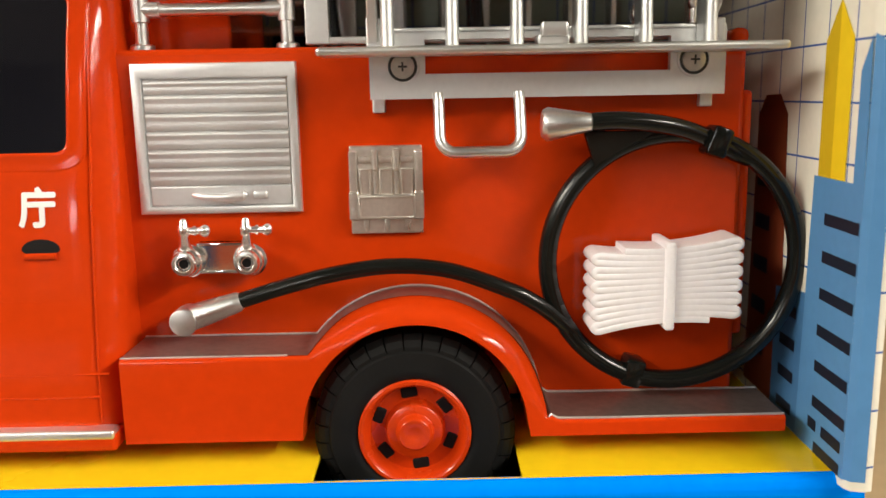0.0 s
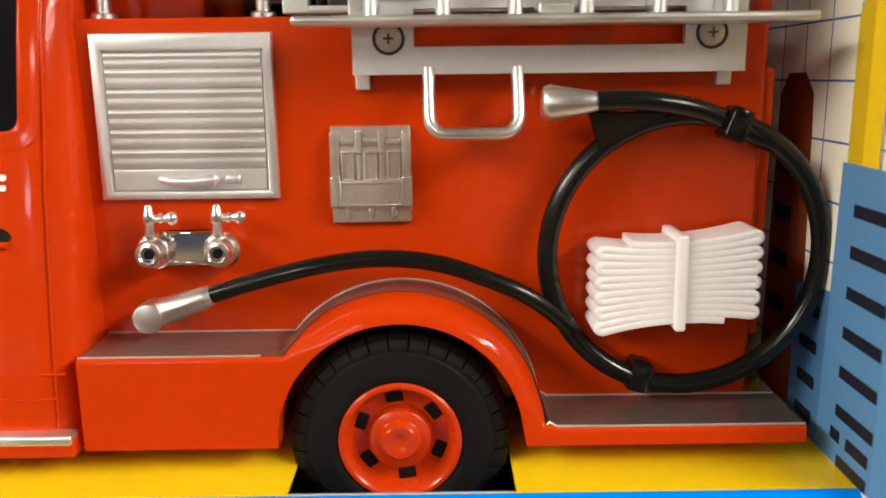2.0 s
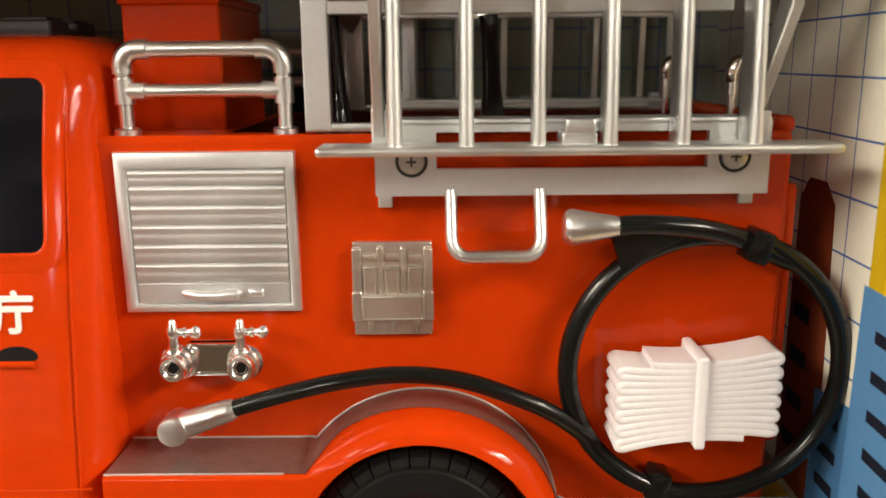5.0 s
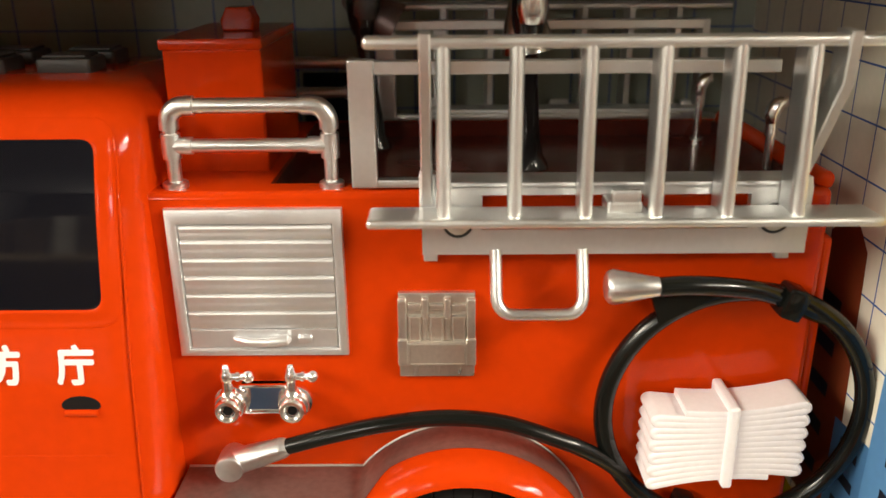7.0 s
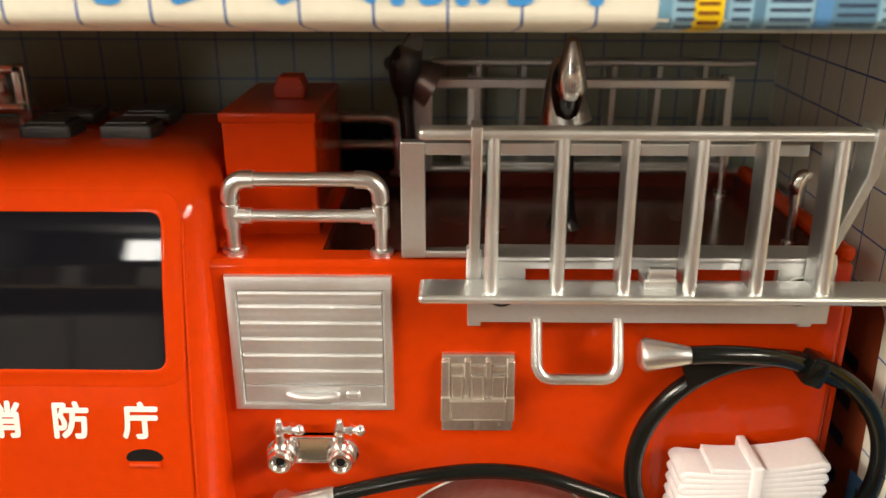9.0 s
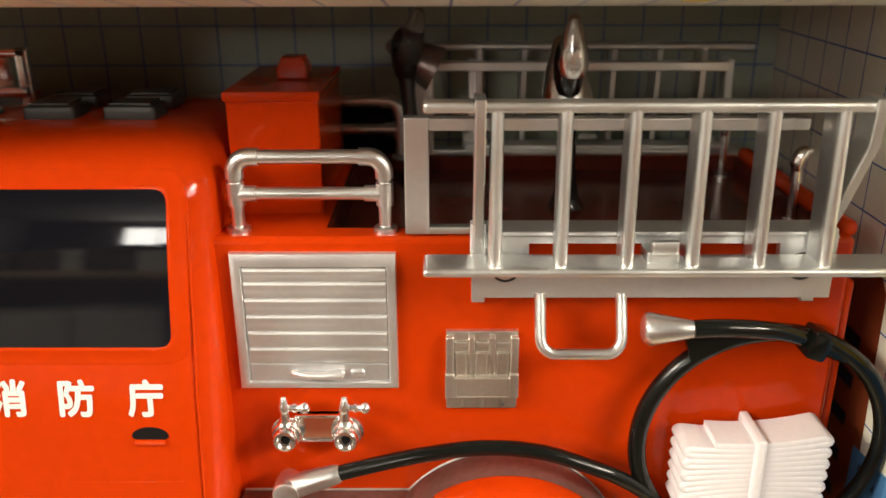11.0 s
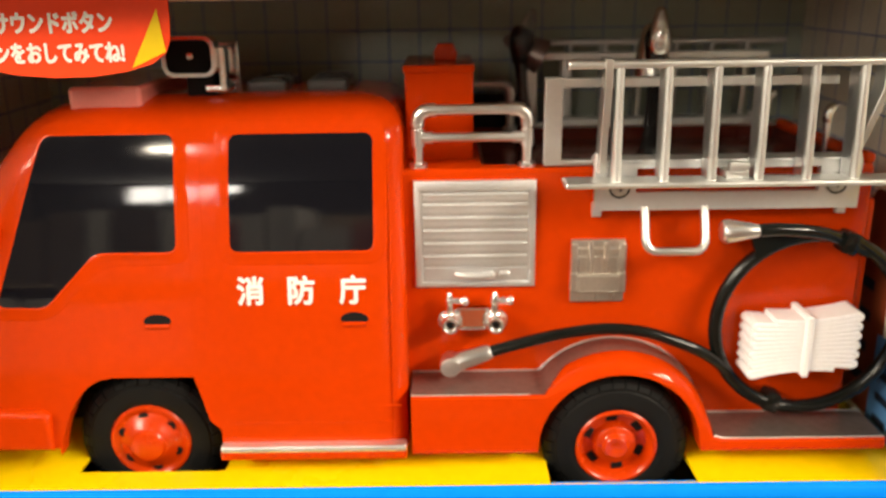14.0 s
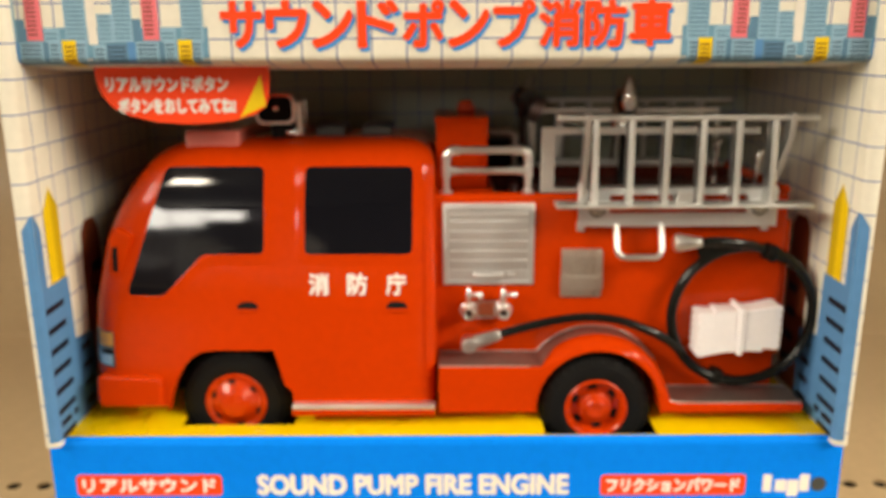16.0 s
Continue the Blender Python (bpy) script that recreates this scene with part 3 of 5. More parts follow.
    part("logo_disc", bm, GREY, carton, "dark grey printed disc of a logo")

    # header: a card sheet rolled under to a lip
    bm = bmesh.new()
    x0, x1 = XL - 8.0, XR + 8.0
    fr = [[bm.verts.new((x, y, z)) for x in (x0, x1)] for y, z in LIP]
    for a, b in zip(fr, fr[1:]):
        bm.faces.new((a[0], a[1], b[1], b[0]))
    part("header", bm, CARD_FRONT, carton, "white grid-printed card header rolled under to a lip", sharp=60)
    spot = header_spot(0.35)
    s_up = LIP_RUN[-2]  # where the face turns upright
    to_s = lambda z: s_up + (z - 54.5)
    title = "サウンドポンプ消防車"
    wide, x_at = 14.75, -72.2
    for k, ch in enumerate(title):
        xa = x_at + k * wide
        for nm, mat, dx, dz, lift in (("letter_shadow", INK_BLUE, 0.8, -1.2, 0.2), ("letter", INK_RED, 0, 0, 0.4)):
            sp2 = header_spot(lift)
            part(nm, letters(ch, xa + 0.5 + dx, xa + wide - 0.5 + dx, to_s(56.4) + dz, to_s(71.6) + dz, sp2, 0.62), mat, carton, "bold red printed character" if nm == "letter" else "blue printed drop shadow")
    # printed skyline at both ends, the same drawing mirrored
    low = LIP_RUN[5] - 1.5
    for edge, way in ((78.3, 1), (-76.0, -1)):
        end = x1 - edge - 0.3 if way > 0 else edge - x0 - 0.3

        def block(u0, u1, s0, s1, mat, lift, name="card_block", parent=carton, label=""):
            u1 = min(u1, end)
            pts = [(edge + way * u0, s0), (edge + way * u1, s0), (edge + way * u1, s1), (edge + way * u0, s1)]
            return part(name, sheet(pts, header_spot(lift), 12 if s1 - s0 > 3 else 1), mat, parent, label)

        def windows(parent, u0, u1, s0, s1, mat, lift):
            s = s0
            while s < s1:
                a, b = edge + way * u0, edge + way * min(u1, end)
                part("window_bar", sheet([(a, s), (b, s), (b, s + 0.5), (a, s + 0.5)], header_spot(lift)), mat, parent)
                s += 1.4
        block(0, end, low - 3.5, low + 13.0, INK_SKY, 0.14, "skyline", label="blue printed city skyline")
        u = 0.0
        while u < end - 2:
            def inside(v):
                return u + v < end - 1.0
            # from, to, foot and top above the skyline's foot, colours
            for v0, v1, s0, s1, mat, wm in ((2.0, 6.1, 0.5, 8.4, INK_PALE, INK_DUSK), (10.6, 14.5, 0.5, 8.4, INK_PALE, INK_DUSK), (14.5, 16.3, 0.0, 8.4, INK_SLATE, INK_SLATE), (16.3, 23.8, 0.5, 8.4, INK_PALE, INK_DUSK),
                                            (24.0, 26.6, 0.3, 8.4, INK_STEEL, INK_STEEL), (26.6, 33.6, 1.2, 8.2, INK_SLATE, INK_DUSK), (33.6, 37.8, 0.5, 7.6, INK_PALE, INK_DUSK),
                                            (1.3, 8.5, 8.4, 24.0, INK_PALE, INK_SLATE), (10.4, 15.5, 8.4, 12.8, INK_PALE, INK_SLATE), (21.6, 24.4, 8.4, 15.6, INK_SLATE, INK_SLATE), (24.4, 30.7, 8.4, 26.0, INK_PALE, INK_SLATE), (30.7, 35.8, 8.2, 17.2, INK_PALE, INK_SLATE)):
                if inside(v0):
                    tw = block(u + v0, u + v1, low + s0, low + s1, mat, 0.22, label="printed tower block with rows of windows")
                    if mat is not wm:
                        windows(tw, u + v0 + 0.7, u + v1 - 0.5, low + s0 + 1.0, low + s1 - 0.7, wm, 0.34)
            if inside(5.6):
                tw = block(u + 5.4, u + 10.0, low - 6.0, low + 9.0, INK_YELLOW, 0.30, "printed_tower", label="yellow tower printed on the skyline")
                windows(tw, u + 6.0, u + 9.3, low + 1.0, low + 7.4, INK_BRICK, 0.42)
            if inside(16.0):
                tw = block(u + 15.8, u + 21.0, low + 8.9, low + 28, INK_PINK, 0.30, "printed_tower", label="pink tower printed on the skyline")
                windows(tw, u + 17.4, u + 20.4, low + 10.6, low + 27, INK_BRICK, 0.42)
            if inside(36.2):
                block(u + 36.0, u + 39.0, low + 7.6, low + 28, CARD_PLAIN, 0.32, "printed_gap", label="white gap between printed towers")
            u += 37.9

    # red tongue hanging from the lip
    tag_at = lambda lift: (lambda x, z: (-92 + (x + 92) * 0.985 + 1.9, -11.5 - (50 - z) * 0.02 - lift, z + 0.6))
    prof = [(-122.4, 51.0), (-121.9, 45.0), (-120.2, 40.0), (-116.8, 36.0), (-111.0, 33.0), (-102, 31.0), (-92, 30.2), (-82, 30.4), (-73.5, 31.5), (-66.5, 33.4), (-62.8, 36.0), (-61.4, 39.4), (-61.0, 45.0), (-61.0, 51.0)]
    bm = bmesh.new()
    a = [bm.verts.new(tag_at(0)(x, z)) for x, z in prof]
    b = [bm.verts.new(tag_at(-0.6)(x, z)) for x, z in prof]
    bm.faces.new(a)
    bm.faces.new(b[::-1])
    for k in range(len(prof)):
        j = (k + 1) % len(prof)
        bm.faces.new((a[k], a[j], b[j], b[k]))
    tag = part("hanging_tongue", bm, INK_RED, carton, "red card tongue with white lettering and a yellow wedge")
    part("lettering", letters("リアルサウンドボタン", -118.6, -75.4, 41.2, 46.6, tag_at(0.2), 0.26), PAINT, tag, "white printed characters")
    part("lettering", letters("ボタンをおしてみてね!", -114.8, -73.2, 33.8, 39.2, tag_at(0.2), 0.26), PAINT, tag, "white printed characters")
    bm = bmesh.new()
    bm.faces.new([bm.verts.new(tag_at(0.2)(x, z)) for x, z in ((-64.0, 47.0), (-71.8, 32.4), (-62.6, 36.4))])
    part("wedge", bm, INK_YELLOW, tag, "yellow pointer")


display_box()

# ---- the toy fire engine ----
YC = 36.0
engine = thing("toy_fire_engine", 0, YC, -97.5, "glossy red plastic toy fire engine standing in a card tray", "toy")

SIDE = [(-77.5, -15.0), (-62, -14.2), (-48, -12.6), (-36, -11.0), (-28, -10.0), (-17, -7.9), (-6, -6.0), (0, -4.87), (3, -4.2), (6, -3.43), (9, -2.6), (11.5, -1.88), (14.5, -0.9), (17, 0.6), (19, 2.8), (20.6, 6.2), (21.7, 10.8), (22.4, 17), (22.8, 25)]
FRONT = [(-77.5, -130.5), (-72, -132.2), (-62, -133.4), (-48, -133.4), (-36, -132.4), (-14, -128), (-5, -124.2), (0, -121.6), (7, -117.4), (11, -114.2), (14.5, -111.2), (17, -108.6), (19, -105.8), (20.6, -102.2), (21.7, -97), (22.4, -89), (22.8, -78)]
REAR = [(-77.5, -2.5), (11, -2.7), (14.5, -3.0), (17, -3.8), (19, -5), (20.6, -7), (21.7, -10), (22.4, -16), (22.8, -24)]
ROUND = 13.0


def cab_y(x, z, lift=0.0):
    """The cab's near flank at x and z."""
    y = lerp_table(SIDE, z)
    inner = lerp_table(FRONT, z) + ROUND
    if x < inner:
        d = min(inner - x, ROUND)
        y += ROUND - math.sqrt(ROUND * ROUND - d * d)
    return y - lift


def cab_spot(lift):
    return lambda x, z: (x, cab_y(x, z, lift), z)


def cab_shell():
    bm = bmesh.new()
    levels = [-77.5, -72, -66, -62, -55, -48, -42, -36, -28, -22, -17, -14, -8, -5, 0, 3, 6, 9, 11.5, 14.5, 17, 19, 20.6, 21.7, 22.4, 22.8]
    rings = []
    for z in levels:
        y0, xf, xr = lerp_table(SIDE, z), lerp_table(FRONT, z), lerp_table(REAR, z)
        y1 = 2 * YC - y0
        rf = min(ROUND, (y1 - y0) / 2 - 0.5)
        rr = 7.0
        ring = []
        for cx, cy, r, a0 in ((xr - rr, y0 + rr, rr, -90), (xr - rr, y1 - rr, rr, 0), (xf + rf, y1 - rf, rf, 90), (xf + rf, y0 + rf, rf, 180)):
            for k in range(7):
                a = radians(a0 + 15 * k)
                ring.append((cx + r * math.cos(a), cy + r * math.sin(a)))
        # order: rear near corner, rear far corner, front far corner, front near corner; the flats between them are split
        full = []
        for k, (x, y) in enumerate(ring):
            full.append((x, y))
            if k % 7 == 6:
                nx, ny = ring[(k + 1) % len(ring)]
                full += [(x + (nx - x) * s, y + (ny - y) * s) for s in (0.015, 0.1, 0.3, 0.5, 0.7, 0.9, 0.985)]
        rings.append([bm.verts.new((x, y, z)) for x, y in full])
    n = len(rings[0])
    for a, b in zip(rings, rings[1:]):
        for k in range(n):
            bm.faces.new((a[k], a[(k + 1) % n], b[(k + 1) % n], b[k]))
    bm.faces.new(rings[0][::-1])
    bm.faces.new(rings[-1])
    return bm


ARCH_F = [(-105.0, -90), (-104.2, -78), (-103.0, -72.5), (-101.2, -67.3), (-99.0, -62.6), (-96.6, -58.8), (-93.8, -55.8), (-90.4, -53.9), (-86.4, -53.2), (-63.4, -53.2), (-61.6, -59), (-59.6, -66.5), (-56.6, -69.5), (-56.0, -90)]


# the same arch, 5 mm wider, for the hollow behind the flank
WELL_F = [(-110.5, -90), (-109.6, -78), (-107.6, -69.5), (-104.0, -60.6), (-100.4, -54.6), (-95.6, -50.6), (-89.0, -48.4), (-62.0, -48.4), (-57.0, -58), (-54.4, -65.0), (-51.6, -68.0), (-51.0, -90)]
LINE_F = [(-109.7, -92), (-108.8, -78), (-106.8, -69.7), (-103.3, -61.0), (-99.8, -55.2), (-95.3, -51.4), (-88.9, -49.2), (-62.4, -49.2), (-57.8, -58.3), (-55.2, -65.5), (-52.3, -68.6), (-51.8, -92)]


def cab():
    shell = part("cab", cut(cab_shell(), prism(ARCH_F, -40, 14), prism(ARCH_F, 58, 120), prism(WELL_F, -10.0, 14), prism(WELL_F, 58, 82), box(-99, -58, 10, 62, -90, -72), box(-140, -104, -30, 110, -80, -74.6)), RED, engine, "glossy red plastic double cab", sharp=32)

    # black liner added: paints the arch's inner shade over the red
    for far in (False, True):
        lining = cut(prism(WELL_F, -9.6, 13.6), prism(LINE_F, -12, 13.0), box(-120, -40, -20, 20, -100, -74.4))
        if far:
            mirrored(lining, YC)
        part("arch_shade_liner", lining, DARK, shell, "black liner added for the shade inside the wheel arch")

    def outline(pts, r):
        """Rounds the corners of a polygon in x and z."""
        out = []
        n = len(pts)
        for i, p in enumerate(pts):
            p, a, b = Vector(p), Vector(pts[i - 1]), Vector(pts[(i + 1) % n])
            u, v = (a - p).normalized(), (b - p).normalized()
            for k in range(6):
                t = k / 5
                q = (1 - t) ** 2 * (p + u * r) + 2 * t * (1 - t) * p + t * t * (p + v * r)
                out.append((q.x, q.y))
        return out

    def pane(pts, label, far=False):
        line = outline(pts, 2.6)
        bm = bmesh.new()
        # rows of the pane follow the flank
        zs = [min(z for x, z in line) + (max(z for x, z in line) - min(z for x, z in line)) * k / 14 for k in range(15)]
        f = bm.faces.new([bm.verts.new((x, 0, z)) for x, z in line])
        for z in zs[1:-1]:
            bmesh.ops.bisect_plane(bm, geom=bm.verts[:] + bm.edges[:] + bm.faces[:], plane_co=(0, 0, z), plane_no=(0, 0, 1))
        for x in (-110, -106, -102, -98):
            bmesh.ops.bisect_plane(bm, geom=bm.verts[:] + bm.edges[:] + bm.faces[:], plane_co=(x, 0, 0), plane_no=(1, 0, 0))
        for v in bm.verts:
            v.co.y = cab_y(v.co.x, v.co.z, 0.25)
        if far:
            mirrored(bm, YC)
        win = part("side_window", bm, GLASS, engine, label, sharp=60)
        # a broad raised surround: rings from its outer edge to the glass, each with its own lift
        cx, cz = sum(p[0] for p in pts) / len(pts), sum(p[1] for p in pts) / len(pts)

        def grown(d):
            out = []
            n = len(pts)
            for i in range(n):
                p, a, b = Vector(pts[i]), Vector(pts[i - 1]), Vector(pts[(i + 1) % n])
                u, v = (p - a).normalized(), (b - p).normalized()
                n1, n2 = Vector((-u.y, u.x)), Vector((-v.y, v.x))
                if n1.dot(p - Vector((cx, cz))) < 0:
                    n1, n2 = -n1, -n2
                m = (n1 + n2) / max(0.35, 1 + n1.dot(n2))
                out.append(tuple(p + m * d))
            return out
        bm = bmesh.new()
        rings = []
        for d, lift in ((4.0, -0.2), (3.9, -0.03), (3.5, 0.05), (3.0, 0.08), (1.4, 0.11), (0.9, 0.3), (0.4, 0.36), (0.05, 0.28), (-0.05, 0.1)):
            fine = []
            line = outline(grown(d), 2.8 + d * 0.8)
            for q in range(len(line)):
                (xa, za), (xb, zb) = line[q], line[(q + 1) % len(line)]
                fine += [(xa + (xb - xa) * s / 4, za + (zb - za) * s / 4) for s in range(4)]
            rings.append([bm.verts.new(cab_spot(lift)(x, z)) for x, z in fine])
        for a, b in zip(rings, rings[1:]):
            for q in range(len(a)):
                bm.faces.new((a[q], a[(q + 1) % len(a)], b[(q + 1) % len(a)], b[q]))
        if far:
            mirrored(bm, YC)
        part("window_frame", bm, RED, win, "broad raised red surround", sharp=60)
    FW = [(-101.2, 14.2), (-65.4, 14.2), (-66.0, -17.4), (-88.6, -17.4), (-103.4, -32.6), (-117.0, -32.2)]
    RW = [(-50.2, 14.0), (-10.8, 14.0), (-11.2, -17.6), (-51.0, -17.6)]
    for far in (False, True):
        pane(FW, "dark glossy front side window", far)
        pane(RW, "dark glossy rear side window", far)
    # windscreen
    bm = bmesh.new()
    rows = []
    for k in range(9):
        z = 12 - 42 * k / 8
        x = lerp_table(FRONT, z) - 0.25
        y0 = lerp_table(SIDE, z) + ROUND - 1
        rows.append([bm.verts.new((x, y, z)) for y in (y0, 2 * YC - y0)])
    for a, b in zip(rows, rows[1:]):
        bm.faces.new((a[0], a[1], b[1], b[0]))
    part("windscreen", bm, GLASS, engine, "dark glossy windscreen", sharp=60)
    # embossed lines of the doors
    def line(name, pts, r=0.35):
        part(name, tube([cab_spot(r - 0.36)(x, z) for x, z in pts], r + 0.2, 10), RED, shell)
    line("door_seam", [(-58.6, 15 - k * 5.0) for k in range(14)], 0.12)
    line("door_seam", [(-62.6, 15 - k * 5.0) for k in range(14)], 0.12)
    line("crease", [(-56 + 4.3 * k, -62.6) for k in range(13)], 0.115)
    line("crease", [(-54 + 4.3 * k, -67.4) for k in range(12)], 0.13)
    line("crease", [(-38 + 3.4 * k, -47.5) for k in range(9)], 0.1)
    line("crease", [(-6.6, -73 + 5 * k) for k in range(18)], 0.09)
    # door handles: flat black patches paint the shade of sunk grips
    for xc in (-72.4, -17.0):
        pts = [(xc + 3.9 * math.cos(radians(a)), -36.9 + (2.1 if a < 180 else 1.2) * math.sin(radians(a))) for a in range(0, 360, 15)]
        bm = bmesh.new()
        bm.faces.new([bm.verts.new(cab_spot(0.12)(x, z)) for x, z in pts])
        h = part("door_handle", bm, DARK, engine, "flat black patch for the shade of a sunk door handle")
        part("handle_lip", tube([cab_spot(0.15)(xc - 3.2 + 0.8 * k, -38.3) for k in range(9)], 0.7, 10), RED, h)
    for ch, x in (("消", -49.6), ("防", -35.4), ("庁", -21.1)):
        part("lettering", letters(ch, x, x + 7.6, -32.5, -24.3, cab_spot(0.16), 0.28), PAINT, engine, "white painted character")
    # sill with a silver tread
    for far in (False, True):
        b1, b2 = box(-56.8, -3.0, -17.6, -10, -78.0, -74.2, 0.7), box(-56.6, -3.2, -17.9, -13.8, -75.4, -73.4, 0.6, 3)
        if far:
            mirrored(b1), mirrored(b2)
        s = part("sill", b1, RED, engine)
        part("sill_tread", b2, SILVER, s, "silver painted tread")
        b1 = prism([(-129.6, -63.4), (-128.2, -62.2), (-107.2, -62.2), (-105.0, -63.6), (-105.4, -74.9), (-128.4, -74.9), (-130.0, -72.6)], -16.6, -10.5, 1.7, 4)
        if far:
            mirrored(b1)
        part("bumper_end", b1, RED, engine)
        def lamp_cover(xa, xb, za, zb, lift):
            """A curved cover that follows the cab's corner."""
            bm = bmesh.new()
            rows = [[bm.verts.new(cab_spot(lift)(xa + (xb - xa) * i / 6, za + (zb - za) * j / 3)) for j in range(4)] for i in range(7)]
            for a, b in zip(rows, rows[1:]):
                for j in range(3):
                    bm.faces.new((a[j], b[j], b[j + 1], a[j + 1]))
            rim = bmesh.ops.extrude_edge_only(bm, edges=[e for e in bm.edges if e.is_boundary])
            for v in rim["geom"]:
                if isinstance(v, bmesh.types.BMVert):
                    v.co.y += 1.2
            return bm
        bits = [lamp_cover(-129.0, -123.4, -51.4, -46.6, 0.35), lamp_cover(-132.2, -123.6, -58.8, -52.2, 0.4), lamp_cover(-132.6, -122.8, -59.6, -46.0, 0.12), lamp_cover(-128.8, -123.4, -54.6, -52.6, 0.5)]
        if far:
            for b in bits:
                mirrored(b)
        hl = part("headlight", bits[1], LAMP, engine, "clear headlight with an amber corner lamp")
        part("lamp_divider", bits[3], DARK, hl, "dark gap in the headlight")
        part("corner_lamp", bits[0], AMBER, hl)
        part("lamp_bezel", bits[2], GREY, hl, "dark bezel")
        bm = prism([(-113.8, -10.4), (-119.6, -7.2), (-121.8, -10.0), (-123.6, -23.6), (-121.2, -26.8), (-118.4, -25.0)], -9.5, -4.2, 0.6)
        dk = prism([(-119.2, -14.0), (-121.0, -14.4), (-121.6, -23.0), (-119.8, -23.8)], -9.75, -9.4)
        if far:
            mirrored(bm), mirrored(dk)
        mir = part("wing_mirror", bm, RED, engine)
        part("mirror_glass", dk, DARK, mir)
    # on the roof
    lamp = part("roof_lamp", box(-96.4, -76.0, 7.0, 65.0, 17.0, 26.4, 1.2, 3), PINK, engine, "translucent pinkish red light bar")
    part("lamp_foot", box(-97.6, -75, 6.6, 65.4, 16.0, 18.6, 0.6), RED, lamp)
    for x0, x1 in ((-50.0, -38.4), (-32.0, -20.2)):
        for y0, y1 in ((24.5, 33.5), (38.0, 47.5)):
            v = part("roof_vent", box(x0, x1, y0, y1, 21.8, 25.6, 0.7), GREY, engine, "dark grey flat roof vent")
            part("vent_lid", box(x0 + 1.2, x1 - 1.2, y0 + 1, y1 - 1, 25.6, 26.2, 0.25), GREY, v)
    def rounded(xa, xb, za, zb, r):
        return [(cx + r * math.cos(radians(a0 + 15 * k)), cz + r * math.sin(radians(a0 + 15 * k))) for cx, cz, a0 in ((xb - r, zb - r, 0), (xa + r, zb - r, 90), (xa + r, za + r, 180), (xb - r, za + r, 270)) for k in range(7)]
    rim = cut(prism(rounded(-70.6, -55.4, 28.2, 39.6, 3.2), 11.8, 17.0), prism(rounded(-69.4, -56.6, 29.3, 38.5, 2.4), 8, 16.2))
    horn = part("loudspeaker", join(rim, box(-67.6, -58.2, 16.8, 27, 30.8, 37.4, 1.5, 3)), CHROME, engine, "chrome siren loudspeaker with a dark mouth")
    part("mouth", prism(rounded(-69.6, -56.4, 29.1, 38.7, 2.5), 15.0, 16.4), DARK, horn)
    part("mouth_pin", lathe([(0, 12.4), (1.0, 12.6), (1.2, 15.6)], "y", 12, (-62.8, 0, 34.0)), CHROME, horn)
    part("bracket", join(box(-55.4, -53.4, 14.5, 18, 23.6, 36.4, 0.5), box(-60, -53.4, 15.5, 24, 23.6, 25.6, 0.5)), CHROME, horn)
    part("speaker_foot", box(-66.0, -57.6, 17.5, 24, 20.8, 30.9, 0.6), DARK, horn, "dark foot on the roof")
    part("rear_bracket", join(box(-59.8, -56.6, 44, 46, 22, 36.0, 0.5), box(-68, -57, 44, 47.5, 33.8, 36.0, 0.5), box(-68, -57, 42, 50, 24.5, 27.0, 0.6), box(-68, -62, 46, 51, 26, 34, 1.2)), CHROME, horn)


cab()


# ---- rear body ----
WHEEL_R = (58.2, -76.3)
HUB_R = (57.9, -77.2)
WHEEL_F = (-79.8, -76.3)


def circle_pts(c, r, a0, a1, n):
    return [(c[0] + r * math.cos(radians(a0 + (a1 - a0) * k / n)), c[1] + r * math.sin(radians(a0 + (a1 - a0) * k / n))) for k in range(n + 1)]


def rear_body():
    well = prism(circle_pts(WHEEL_R, 23.4, 0, 360, 40)[:-1], -30, 8)
    shell = part("body", cut(box(-6.0, 129.6, 0.7, 2 * YC - 0.7, -77.0, 2.9, 1.3, 3), box(19.5, 127.6, 7.2, 2 * YC - 2.2, -2.0, 12.0), well, mirrored(prism(circle_pts(WHEEL_R, 23.4, 0, 360, 40)[:-1], -30, 8))), RED, engine, "glossy red plastic rear body", sharp=32)
    part("rear_corner", box(129.0, 132.0, 2.4, 69.6, -62, -7.5, 1.0), RED, shell)
    part("rear_cap", box(127.2, 130.9, 3, 69, 2.0, 5.6, 1.4, 3), RED, shell)
    # sunken loading bed; its maroon lining is darkened to carry the bed's shade
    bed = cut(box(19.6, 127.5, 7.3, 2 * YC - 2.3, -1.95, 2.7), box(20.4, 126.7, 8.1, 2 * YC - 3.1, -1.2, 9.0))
    part("loading_bed", bed, MAROON_SHADED, engine, "maroon plastic lining of the sunken bed, darkened for its shade")
    part("chassis", box(-120, 125, 12, 60, -80, -70, 1), DARK, engine, "dark chassis under the body")


rear_body()


